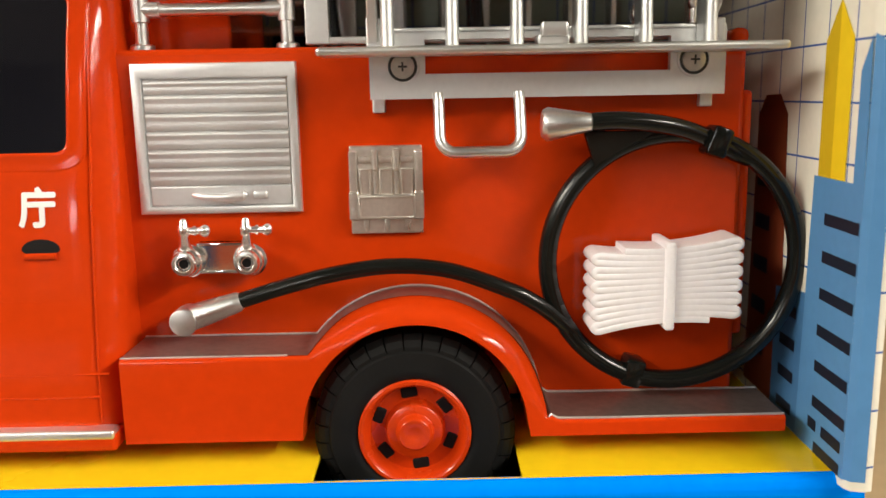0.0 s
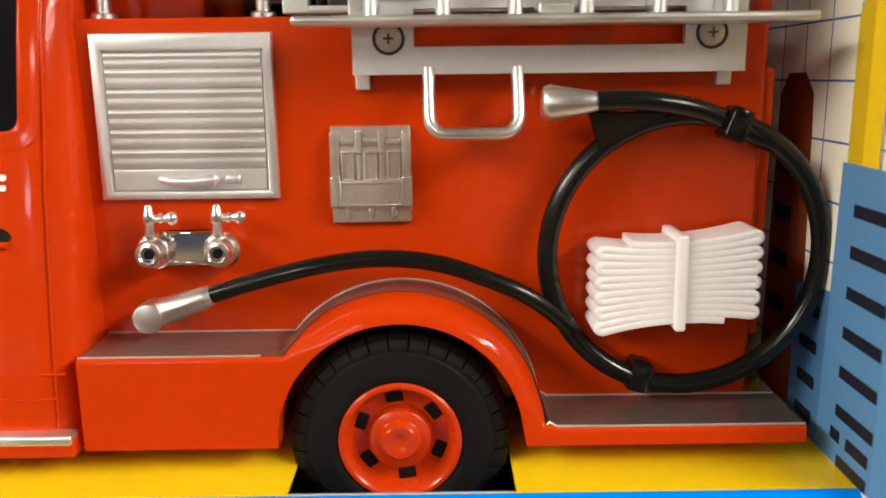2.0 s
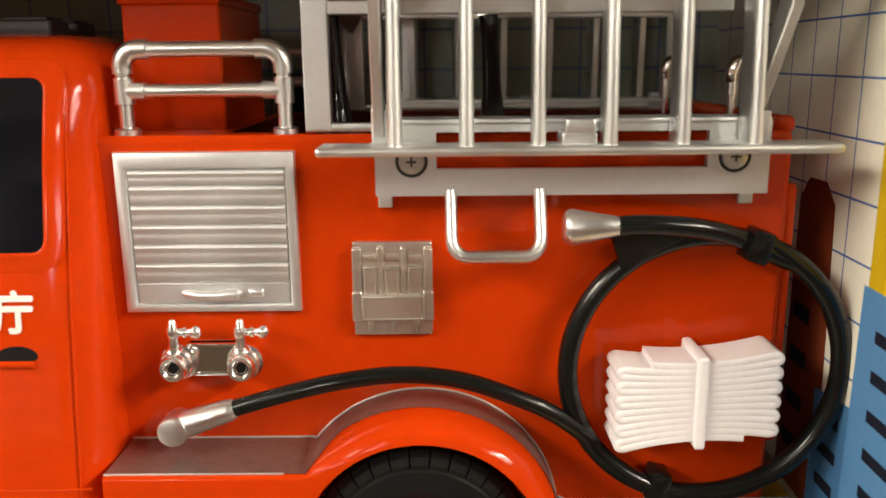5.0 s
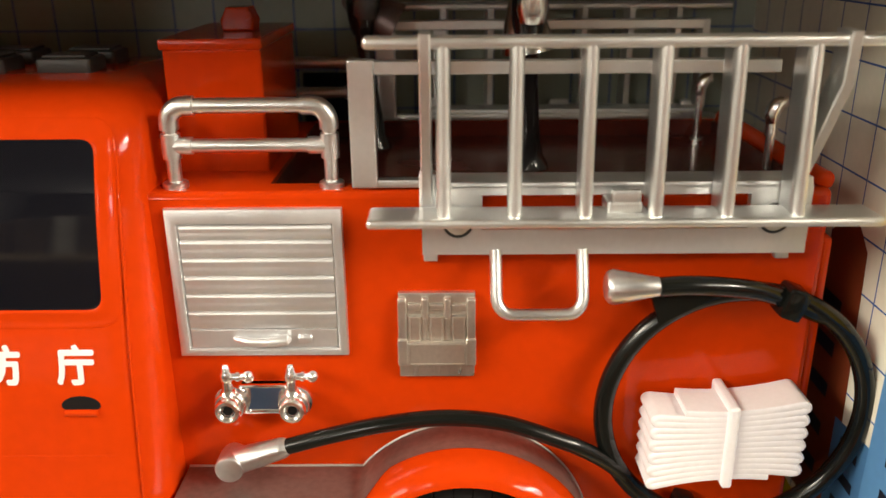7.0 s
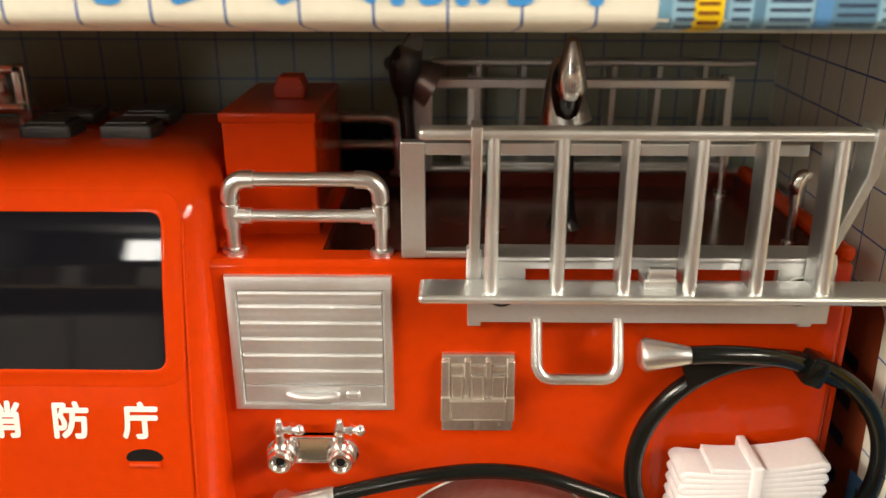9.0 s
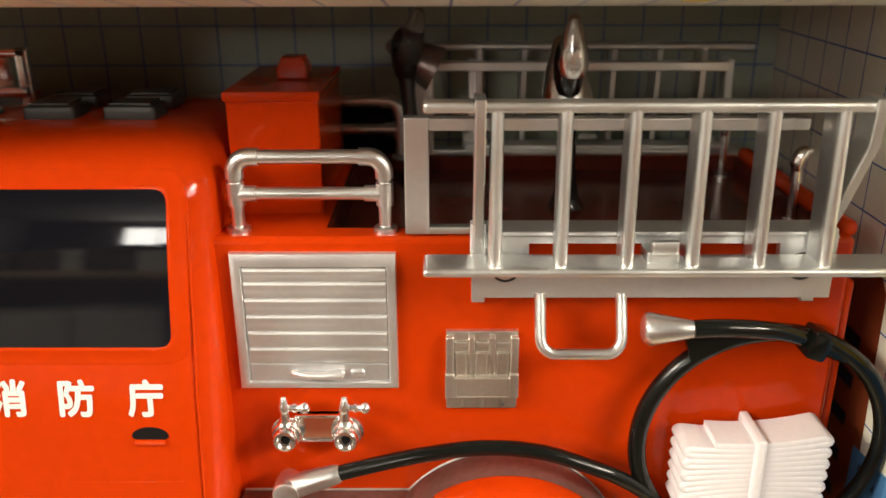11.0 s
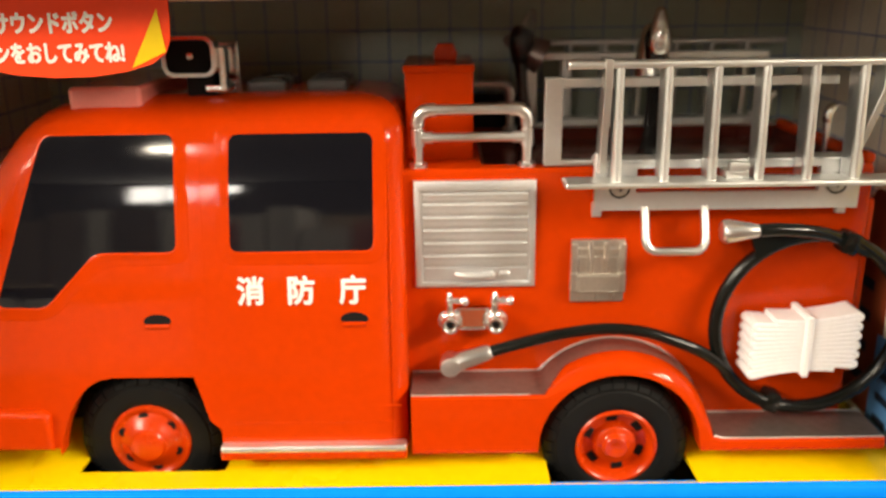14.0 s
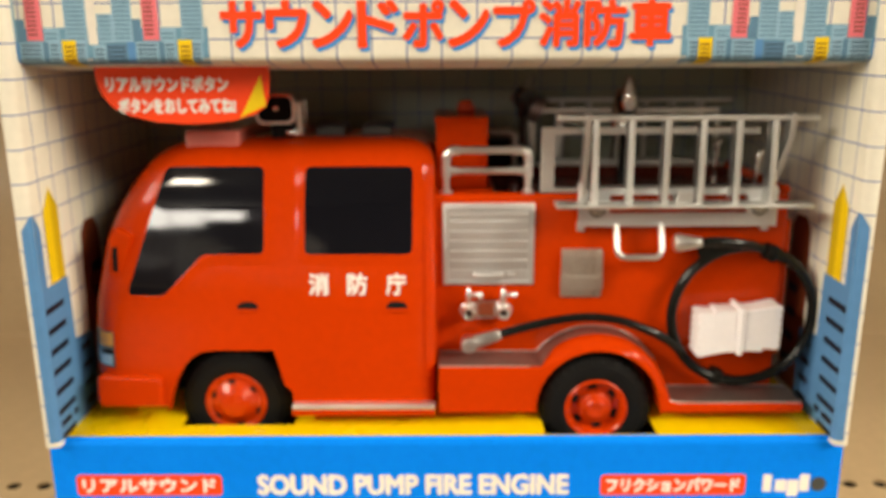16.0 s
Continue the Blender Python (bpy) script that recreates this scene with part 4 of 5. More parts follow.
def fender(far):
    """Running board with a rounded arch over the rear wheel; its upper side is coated silver."""
    a0 = math.degrees(math.asin((-59.2 - WHEEL_R[1]) / 27.6))
    arch = circle_pts(WHEEL_R, 27.6, 180 - a0, 5.5, 30)
    flat = [(x, -59.2) for x in (-1.6, 8, 17, 24)]
    turn = [(24 + (arch[0][0] - 24) * k / 9, -59.2) for k in range(1, 9)]
    tail = [(86.4, -73.2), (87.8, -74.0), (96, -74.1), (110, -74.1), (124, -74.1), (135.0, -74.1)]
    path = flat + turn + arch + tail
    lows = [(-1.6, -77.2), (10, -77.2), (22, -77.2), (34.9, -77.2)] + circle_pts(WHEEL_R, 23.3, 180, 180 - a0, 9)[1:-1] + circle_pts(WHEEL_R, 23.3, 180 - a0, 5.5, 30) + [(82.0, -77.4)] * 2 + [(96, -77.4), (110, -77.4), (124, -77.4), (135, -77.4)]
    first = len(flat) + len(turn)
    n = len(path)
    bm, top = bmesh.new(), bmesh.new()
    cols, tcols = [], []
    for i, (x, z) in enumerate(path):
        inside = first <= i < first + len(arch)
        t = 0.0
        if inside:
            k = (i - first) / (len(arch) - 1)
            t = min(1.0, k / 0.12, (1 - k) / 0.10)
        r = 0.9 + 3.2 * t
        lx, lz = lows[i]
        d = Vector((WHEEL_R[0] - x, WHEEL_R[1] - z)) if inside else Vector((0, -1))
        depth = 3.0 if not inside else 4.3
        d.normalize()
        r = min(r, depth * 0.96)
        ry = r * (1 + 0.75 * t)
        col = [(x, 0.9, z)]
        yf = -16.0
        for k in range(7):
            a = math.pi / 2 * k / 6
            col.append((x + d.x * r * (1 - math.cos(a)), yf + ry - ry * math.sin(a), z + d.y * r * (1 - math.cos(a))))
        col.append((lx, yf, lz))
        col.append((lx, 0.9, lz))
        cols.append([bm.verts.new(c) for c in col])
        lift = -0.14
        tcols.append([top.verts.new((x + d.x * lift, y, z + d.y * lift)) for y in (0.6, -3, -7, yf + ry + (0.1 if t else 0.05))])
    for a, b in zip(cols, cols[1:]):
        for k in range(len(a)):
            j = (k + 1) % len(a)
            bm.faces.new((a[k], a[j], b[j], b[k]))
    bm.faces.new(cols[0])
    bm.faces.new(cols[-1][::-1])
    for a, b in zip(tcols, tcols[1:]):
        for k in range(3):
            top.faces.new((a[k], a[k + 1], b[k + 1], b[k]))
    # pale lines along the coat's edges
    inner = tube([(v[0].co.x, 0.45, v[0].co.z) for v in tcols], 0.32, 6)
    outer = tube([(v[3].co.x, v[3].co.y, v[3].co.z) for v in tcols[-7:]], 0.28, 6)
    outer2 = tube([(v[3].co.x, v[3].co.y, v[3].co.z) for v in tcols[:10]], 0.22, 6)
    for b in (bm, top, inner, outer, outer2):
        if far:
            mirrored(b)
    f = part("running_board", bm, RED, engine, "red running board arched over the rear wheel", sharp=45)
    part("tread_coat", top, SILVER_THIN, f, "thin silver coat on the tread", sharp=60)
    part("coat_edge", join(inner, outer, outer2), SMOKE, f, "pale edge of the silver coat")


fender(False)
fender(True)


def wheels():
    R, Y0, Y1 = 21.3, -14.0, 3.0
    prof = [(11.6, Y1), (18.0, Y1), (R - 1.6, Y1 - 1.5), (R - 0.7, Y1 - 4), (R - 0.7, Y0 + 4.0), (R - 1.5, Y0 + 1.9), (18.2, Y0 + 0.75), (17.9, Y0 + 0.35), (17.6, Y0 + 0.05), (17.0, Y0), (14.0, Y0 - 0.2), (12.4, Y0 + 0.1), (11.6, Y0 + 0.8)]
    tyre = lathe(prof, "y", 64, capped=False)
    # one lug of the shoulder tread, wedge-shaped, with a narrow groove to the next
    lug = bmesh.new()
    ends = [[lug.verts.new((w * 1.92 * z / R, y, z)) for y, z in ((Y0 + 0.45, 18.0), (Y0 + 0.5, 18.8), (Y0 + 1.15, 20.1), (Y0 + 2.4, R - 0.1), (Y0 + 7.5, R), (Y0 + 7.5, R - 1.4), (Y0 + 3, 18.0))] for w in (-1, 1)]
    for q in range(7):
        lug.faces.new((ends[0][q], ends[0][(q + 1) % 7], ends[1][(q + 1) % 7], ends[1][q]))
    lug.faces.new(ends[0][::-1])
    lug.faces.new(ends[1])
    bmesh.ops.recalc_face_normals(lug, faces=lug.faces)
    lug_mesh = bpy.data.meshes.new("tread_lug")
    bmesh.ops.scale(lug, vec=(0.001,) * 3, verts=lug.verts)
    lug.to_mesh(lug_mesh)
    lug.free()
    lug_mesh.materials.append(RUBBER)
    rear_prof = [(11.7, Y0 + 3), (11.9, Y0 + 0.2), (11.5, Y0 - 0.25), (10.9, Y0 - 0.25), (10.3, Y0 + 0.4), (9.9, Y0 + 2.2), (9.3, Y0 + 3.4), (6.5, Y0 + 3.6), (6.1, Y0 + 3.0), (5.9, Y0 + 1.4), (5.5, Y0 + 1.1), (4.1, Y0 + 1.0), (3.8, Y0 + 0.7), (3.6, Y0 - 0.1), (3.2, Y0 - 0.5), (1.6, Y0 - 0.5), (1.3, Y0 - 0.3), (0, Y0 - 0.3)]
    front_prof = [(11.7, Y0 + 3), (11.9, Y0 + 0.2), (11.5, Y0 - 0.3), (10.7, Y0 - 0.3), (10.2, Y0 + 0.1), (9.2, Y0 + 0.4), (6.4, Y0 - 1.0), (5.6, Y0 - 1.9), (5.2, Y0 - 2.0), (4.6, Y0 - 2.9), (4.0, Y0 - 3.0), (0, Y0 - 3.2)]
    first = {}
    for name, spot, rp, label in (("rear_wheel", HUB_R, rear_prof, "black ribbed tyre on a dished red rim"), ("front_wheel", WHEEL_F, front_prof, "black ribbed tyre on a domed red rim")):
        for far in (False, True):
            inset = 5.0 if name == "front_wheel" else 0.0
            at = (spot[0], 2 * YC - inset if far else inset, spot[1])
            turn = Matrix.Rotation(math.pi, 4, "Z") if far else None
            if not far:
                t = part("wheel", tyre.copy(), RUBBER, engine, label, at=at)
                rim = part("rim", lathe(rp, "y", 48, capped=False), RED_DULL, t, at=at)
                holes = []
                # black plugs on the rim paint the shade of its holes
                for k in range(6):
                    rr, ww = (8.1, 1.8) if name == "rear_wheel" else (8.35, 1.5)
                    yy = Y0 + 3.3 if name == "rear_wheel" else Y0 + 0.0
                    h = lathe([(0, yy - 0.1), (1.25, yy - 0.1), (1.3, yy), (1.3, yy + 2)], "y", 18, (0, 0, rr))
                    bmesh.ops.scale(h, vec=(ww / 1.3, 1, 1), verts=h.verts)
                    if name == "rear_wheel":
                        h = box(-ww, ww, yy - 0.1, yy + 2, rr - 1.2, rr + 1.2, 0.45, 3)
                    bmesh.ops.rotate(h, cent=(0, 0, 0), matrix=Matrix.Rotation(radians(60 * k - 8), 3, "Y"), verts=h.verts)
                    holes.append(part("rim_hole_plug", h, DARK, t, at=at))
                first[name] = (t, rim, holes)
            else:
                t0, rim0, holes0 = first[name]
                t = place("wheel", t0.data, engine, label, at, turn)
                for o, nm in [(rim0, "rim")] + [(h, "rim_hole_plug") for h in holes0]:
                    c = new(nm, o.data)
                    c.parent = t
            for k in range(32):
                c = new("tread_lug", lug_mesh)
                c.parent = t
                c.matrix_basis = Matrix.Rotation(radians(360 * k / 32), 4, "Y")
    tyre.free()
    part("axle", tube([(HUB_R[0], 0, HUB_R[1]), (HUB_R[0], 72, HUB_R[1])], 2, 10), DARK, engine)
    part("axle", tube([(WHEEL_F[0], 0, WHEEL_F[1]), (WHEEL_F[0], 72, WHEEL_F[1])], 2, 10), DARK, engine)


wheels()


def shutter():
    """Silver roller shutter with a handle."""
    x0, x1, z0, z1 = 0.0, 34.6, -31.7, 0.0
    fr = picture_frame((x0, x1, z0, z1), (2.3, 32.6, -30.0, -3.2), 1.0, -0.75, 0.55)
    s = part("roller_shutter", fr, SILVER, engine, "silver painted roller shutter with ribbed slats")
    part("backing", box(2.0, 33, 0.4, 1.2, -30.4, -3), SILVER, s)
    lines = [-3.4, -6.5, -10.3, -14.1, -17.95, -21.75, -25.6]
    for a, b in zip(lines, lines[1:]):
        bm = bmesh.new()
        h = a - b
        sec = [(0.6, a), (0.16, a), (-0.08, a - 0.1), (-0.38, a - 0.52), (-0.44, a - 0.74), (-0.40, a - 1.0), (-0.27, a - 0.42 * h), (-0.23, a - 0.5 * h), (-0.27, a - 0.58 * h), (-0.24, a - 0.8 * h), (-0.08, b + 0.1), (0.12, b + 0.02), (0.6, b + 0.02)]
        e = [[bm.verts.new((x, y, z)) for y, z in sec] for x in (2.5, 32.4)]
        for k in range(len(sec)):
            j = (k + 1) % len(sec)
            bm.faces.new((e[0][k], e[0][j], e[1][j], e[1][k]))
        bm.faces.new(e[0])
        bm.faces.new(e[1][::-1])
        part("slat", bm, SILVER, s, sharp=50)
    part("slat", prism([(2.5, -29.9), (32.4, -29.9), (32.4, -25.75), (2.5, -25.75)], -0.25, 0.5, 0.3), SILVER, s)
    part("handle", tube([(11.4, -0.5, -27.6), (12.0, -0.9, -27.7), (14.5, -1.4, -28.0), (18.5, -1.5, -28.1), (20.0, -1.4, -27.9), (22.2, -1.2, -27.8), (22.8, -0.6, -27.8)], [0.35, 0.7, 0.85, 0.9, 1.15, 1.15, 0.5], 12), SILVER, s)
    part("latch", box(24.2, 27.4, -1.0, 0, -28.7, -26.9, 0.6, 3), SILVER, s)


shutter()


def tool_panel():
    p = part("tool_panel", box(45.0, 60.5, -0.5, 1.0, -36.7, -17.8, 0.25), TOOL_GREY, engine, "smoky silver moulded tool panel with three slots")
    for x in (44.9, 58.8):
        part("side_post", box(x, x + 1.8, -1.6, 0, -28.2, -18.8, 0.35, 3), TOOL_GREY, p)
        part("band_end", box(x - 0.15, x + 1.95, -2.0, 0, -33.6, -27.4, 0.4, 3), TOOL_GREY, p)
    for x in (49.8, 54.3):
        part("divider", box(x, x + 1.3, -1.9, 0, -23.0, -18.6, 0.3, 3), TOOL_GREY, p)
    for x0, x1 in ((46.9, 49.7), (51.2, 54.2), (55.7, 58.7)):
        part("top_bar", box(x0, x1, -1.3, 0, -21.4, -20.0, 0.3, 3), TOOL_GREY, p)
        rim = picture_frame((x0 + 0.1, x1 - 0.1, -28.4, -22.6), (x0 + 0.5, x1 - 0.5, -28.0, -23.0), 0, -1.5, 0.18)
        part("tool_blade", join(box(x0 + 0.2, x1 - 0.2, -1.0, 0, -28.4, -22.7, 0.2), rim), TOOL_GREY, p)
        xc = (x0 + x1) / 2
        part("tool_grip", prism([(xc - 0.75, -33.3), (xc + 0.75, -33.3), (xc + 0.45, -36.0), (xc - 0.45, -36.0)], -1.1, 0, 0.25), TOOL_GREY, p)
    for x in (49.9, 54.4):
        part("shaft", box(x, x + 1.1, -0.95, 0, -28.2, -23.2, 0.25, 2), TOOL_GREY, p)
    part("band", join(box(46.6, 59.0, -2.1, 0, -33.4, -28.2, 0.45, 3), picture_frame((46.7, 58.9, -33.3, -28.3), (47.3, 58.3, -32.8, -28.9), -1.6, -2.3, 0.2)), TOOL_GREY, p)


tool_panel()


def valves():
    v = part("valve_plate", join(box(11.6, 21.4, -1.4, 1, -44.6, -37.8, 0.3), picture_frame((11.6, 21.4, -44.6, -37.8), (12.3, 20.7, -43.9, -38.5), 0, -1.9, 0.3)), MIRROR, engine, "chrome valve block with two outlets and taps")
    for x in (9.9, 23.1):
        rings = [(2.2, 1), (2.2, -0.8), (3.4, -1.0), (3.7, -1.5), (3.6, -2.2), (2.8, -2.5), (2.8, -2.9), (3.2, -3.1), (3.3, -3.7), (3.0, -4.2), (2.4, -4.4), (2.4, -4.8), (2.75, -5.1), (2.7, -6.0), (2.35, -6.5), (1.75, -6.6), (1.35, -6.2), (1.2, -5.6), (0, -5.5)]
        o = part("outlet", lathe(rings, "y", 28, (x, 0, -41.6)), CHROME, v)
        # black disc paints the shade of the outlet's hollow
        part("bore_plug", lathe([(0, -5.75), (1.0, -5.75), (1.0, -5.5)], "y", 16, (x, 0, -41.6)), DARK, o)
        tx = x - 0.2
        stem = lathe([(1.5, -39.2), (1.75, -38.7), (1.5, -38.2), (1.1, -37.9), (1.0, -36.0), (1.3, -35.6), (1.35, -34.2), (1.0, -33.6), (0.95, -33.0), (0.6, -32.4), (0, -32.2)], "z", 16, (tx, -3.4, 0))
        lever = tube([(tx + d, -3.4, -34.9) for d in (0.4, 2.0, 2.1, 2.7, 2.8, 3.5, 4.0, 4.6, 5.2, 5.6, 5.8)], [0.75, 0.75, 1.05, 1.05, 0.7, 0.8, 1.2, 1.35, 1.1, 0.5, 0.1], 14)
        tap = part("tap", stem, CHROME, v)
        part("lever", lever, CHROME, tap)


valves()


def guard_rail(far):
    y, x0, x1, zb, zt, zm = 5.2, 1.4, 32.3, 3.0, 19.0, 11.2
    bits = []
    for x in (x0, x1):
        bits += [tube([(x, y, zb), (x, y, 15.6)], 1.4, 14), lathe([(2.5, 2.9), (2.5, 3.8), (2.1, 4.1), (1.3, 4.2)], "z", 20, (x, y, 0)), tube([(x, y, 8.6), (x, y, 8.7), (x, y, 13.6), (x, y, 13.7)], [1.4, 1.85, 1.85, 1.4], 14)]
        s = 1 if x == x0 else -1
        arc = [(x + s * 3.4 * (1 - math.cos(radians(a))), y, 15.6 + 3.4 * math.sin(radians(a))) for a in range(0, 91, 10)]
        bits.append(tube([(x, y, 14.4)] + arc + [(x + s * 5.2, y, zt)], 1.9, 14))
        bits.append(tube([(x + s * 0.5, y, zm), (x + s * 4.2, y, zm)], 1.7, 14))
    bits += [tube([(x0 + 4, y, zt), (x1 - 4, y, zt)], 1.5, 14), tube([(x0, y, zm), (x1, y, zm)], 1.35, 14)]
    if far:
        for b in bits:
            mirrored(b)
    g = part("guard_post", join(bits[0], bits[1], bits[2]), SILVER_PIPE, engine, "satin silver pipe guard rail")
    for nm, b in (("elbow", bits[3]), ("tee", bits[4]), ("tee", bits[9]), ("elbow", bits[8]), ("top_pipe", bits[10]), ("middle_pipe", bits[11])):
        part(nm, b, SILVER_PIPE, g)
    part("guard_post", join(bits[5], bits[6], bits[7]), SILVER_PIPE, engine, "satin silver pipe guard rail")


guard_rail(False)
guard_rail(True)


def deck_things():
    b = part("deck_box", box(-2.4, 17.6, 17, 55, 2.6, 28.2, 0.6), RED, engine, "red box across the deck with a knob")
    part("lid", box(-3.0, 18.0, 16.6, 55.4, 28.0, 30.2, 0.5), RED, b)
    part("knob", prism([(6.2, 30.2), (5.8, 32.4), (7.2, 35.2), (12.0, 35.2), (13.2, 32.4), (12.8, 30.2)], 33, 40, 0.5), RED_DULL, b)
    for x, y, lean, zt in ((34.6, 56.0, 1.0, 32.0), (72.4, 26.0, 9.0, 33.0)):
        p = part("tool_pole", tube([(x + 2.0, y + lean, -1.3), (x + 2.0, y + lean, -0.6), (x + 1.8, y + lean * 0.95, 2.0), (x + 1.5, y + lean * 0.85, 10.0), (x + 0.8, y + lean * 0.4, zt - 12), (x, y, zt - 4), (x, y, zt - 2)], [4.4, 4.2, 3.0, 2.2, 1.9, 2.2, 2.4], 16), BLACK, engine, "glossy black pole tool on the deck")
        part("pole_head", tube(curve([(x, y, zt - 5), (x - 0.1, y, zt), (x + 0.3, y - 0.5, zt + 4), (x + 1.4, y - 1.0, zt + 6.4)], 4), [2.4 + 1.5 * math.sin(math.pi * k / 13) for k in range(12)] + [1.2], 16), BLACK, p)
        # the searchlight's hood behind the head
        hood = lathe([(0.5, 7.6), (1.6, 7.0), (2.7, 4.6), (4.2, 0.6), (5.6, -4.6), (6.1, -7.0), (5.7, -7.0), (4.0, 0.2), (1.2, 6.4)], "z", 28, (0, 0, 0))
        turn = Matrix.Rotation(radians(-8 if x > 60 else -62), 4, "Y")
        for q in hood.verts:
            q.co = Vector((x - 0.6 if x > 60 else x + 1.6, y + 4.2, zt - 0.2)) + turn @ q.co
        part("lamp_hood", hood, CHROME if x > 60 else SILVER_THIN, p, "chrome searchlight hood" if x > 60 else "dim brown searchlight hood")
        lean = 3.0 if x < 50 else -0.6
        part("pole_tip", tube([(x + 0.4, y - 1.2, zt - 0.5), (x + 0.5 + lean * 0.2, y - 1.6, zt + 2.0), (x + 0.6 + lean * 0.5, y - 1.8, zt + 6.0), (x + 0.8 + lean, y - 1.8, zt + 11.5), (x + 0.8 + lean * 1.05, y - 1.8, zt + 12.4)], [3.0, 3.6, 3.0, 1.5, 0.7], 18), CHROME if x > 60 else CLEAR, p, "chrome tip" if x > 60 else "clear plastic tip")
    for x, y in ((124.4, 22.0), (119.6, 58.0)):
        post = part("deck_post", tube([(x, y, -1.3), (x, y, 0.0), (x, y, 0.2), (x, y, 8.6), (x, y, 8.7), (x, y, 11.5)], [1.9, 1.7, 0.95, 0.95, 1.35, 1.35], 14), CHROME, engine, "small chrome deck post with a round head")
        part("post_head", tube(curve([(x, y, 11), (x - 0.1, y, 13.4), (x + 0.9, y, 15.4), (x + 2.6, y, 15.8)], 4), [1.2 + 0.5 * math.sin(math.pi * k / 12) for k in range(13)], 14), CHROME, post)


deck_things()


def ladder(far):
    """Folding ladder on its bracket: plate, flange rail, rungs, top rail, arms and the second section behind."""
    def P(name, bm, mat=SILVER, parent=None, label=""):
        if far:
            mirrored(bm)
        return part(name, bm, mat, parent or engine, label)
    plate = plate_with_window(50.2, 123.2, -8.2, 5.2, 61.6, 111.8, -3.2, 3.6, -4.4, -2.6)
    br = P("ladder_bracket", plate, SILVER, None, "satin silver ladder bracket with a long slot")
    P("bracket_top", box(50.2, 123.2, -4.4, 3.4, 4.6, 6.0, 0.4), SILVER, br)
    P("bracket_foot", box(50.3, 53.1, -0.8, 0.9, -11.0, -7.0, 0.3), SILVER, br)
    P("bracket_foot", box(119.2, 122.0, -0.8, 0.9, -10.8, -7.0, 0.3), SILVER, br)
    for x, z in ((57.0, -1.7), (116.6, -1.2)):
        P("screw_well", lathe([(3.1, -4.3), (3.1, -4.6), (2.9, -4.6), (2.8, -4.45), (0, -4.42)], "y", 24, (x, 0, z)), GREY, br)
        P("well_rim", lathe([(3.5, -4.3), (3.4, -4.8), (3.05, -4.8), (2.95, -4.4)], "y", 24, (x, 0, z), capped=False), SILVER, br)
        P("screw", join(lathe([(2.45, -4.4), (2.35, -4.9), (1.3, -5.4), (0.5, -5.5), (0, -5.5)], "y", 20, (x, 0, z))), SMOKE, br)
        P("screw_slot", join(box(x - 0.95, x + 0.95, -5.54, -5.0, z - 0.2, z + 0.2), box(x - 0.2, x + 0.2, -5.54, -5.0, z - 0.95, z + 0.95)), GREY, br)
    la = P("ladder", box(40.6, 132.4, -14.4, -5.4, 0.2, 1.9, 0.75, 3), SILVER_RAIL, None, "satin silver folding ladder section")
    for k in range(6):
        x = 54.4 + 12.62 * k
        bm = bmesh.new()
        sec = [(-1.3, 0.3), (-1.24, -0.5), (-0.98, -1.15), (-0.55, -1.5), (0, -1.6), (0.55, -1.5), (0.98, -1.15), (1.24, -0.5), (1.3, 0.3), (0.9, 0.9), (0.75, 6.2), (-0.75, 6.2), (-0.9, 0.9)]
        e = [[bm.verts.new((x + a, yy + b, z)) for a, b in sec] for yy, z in ((-11.3, 1.7), (-9.6, 31.6))]
        for q in range(len(sec)):
            j = (q + 1) % len(sec)
            bm.faces.new((e[0][q], e[0][j], e[1][j], e[1][q]))
        bm.faces.new(e[0])
        bm.faces.new(e[1][::-1])
        P("rung", bm, SILVER_RAIL, la)
    P("top_rail", box(40.8, 132.6, -11.2, -6.4, 31.0, 33.0, 0.7, 3), SILVER_RAIL, la)
    P("catch", join(box(83.8, 90.2, -10.5, -4.6, 1.6, 4.0, 0.5), box(84.4, 89.8, -11.0, -9.4, 3.4, 6.3, 0.5)), SILVER_RAIL, la)
    # flat straps from the top rail down and back to the bracket
    straps = ([(52.6, -11.2, 28.4), (52.6, -11.0, 21.0), (52.6, -9.6, 12.0), (52.6, -8.0, 3.0)], [(125.4, -11.2, 28.4), (125.4, -11.0, 21.0), (125.2, -9.6, 13.0), (124.8, -8.0, 5.0)]) if far else ([(51.3, -12.0, 33.6), (51.3, -11.8, 25.0), (51.3, -9.6, 13.0), (51.3, -8.0, 3.0)], [(123.2, -12.0, 33.6), (123.0, -11.8, 25.0), (120.6, -9.6, 14.0), (118.6, -8.0, 6.0)])
    for line in straps:
        bm = bmesh.new()
        rings = []
        for k, p in enumerate(line):
            p = Vector(p)
            d = (Vector(line[min(k + 1, 3)]) - Vector(line[max(k - 1, 0)])).normalized()
            back = Vector((0, 1, 0)) - d * d.y
            back.normalize()
            rings.append([bm.verts.new(p + Vector((w, 0, 0)) + back * q) for w, q in ((-1.0, 0.25), (-0.75, 0), (0.75, 0), (1.0, 0.25), (1.0, 6.0), (-1.0, 6.0))])
        for a, b in zip(rings, rings[1:]):
            for q in range(6):
                bm.faces.new((a[q], a[(q + 1) % 6], b[(q + 1) % 6], b[q]))
        bm.faces.new(rings[0])
        bm.faces.new(rings[-1][::-1])
        P("arm", bm, SILVER_RAIL, la)
    P("bracket_lug", box(49.8, 53.0, -5.2, -2.4, 0.6, 8.0, 0.3), SILVER, br)
    P("bracket_lug", box(119.8, 122.6, -5.2, -2.4, 0.6, 7.0, 0.3), SILVER, br)
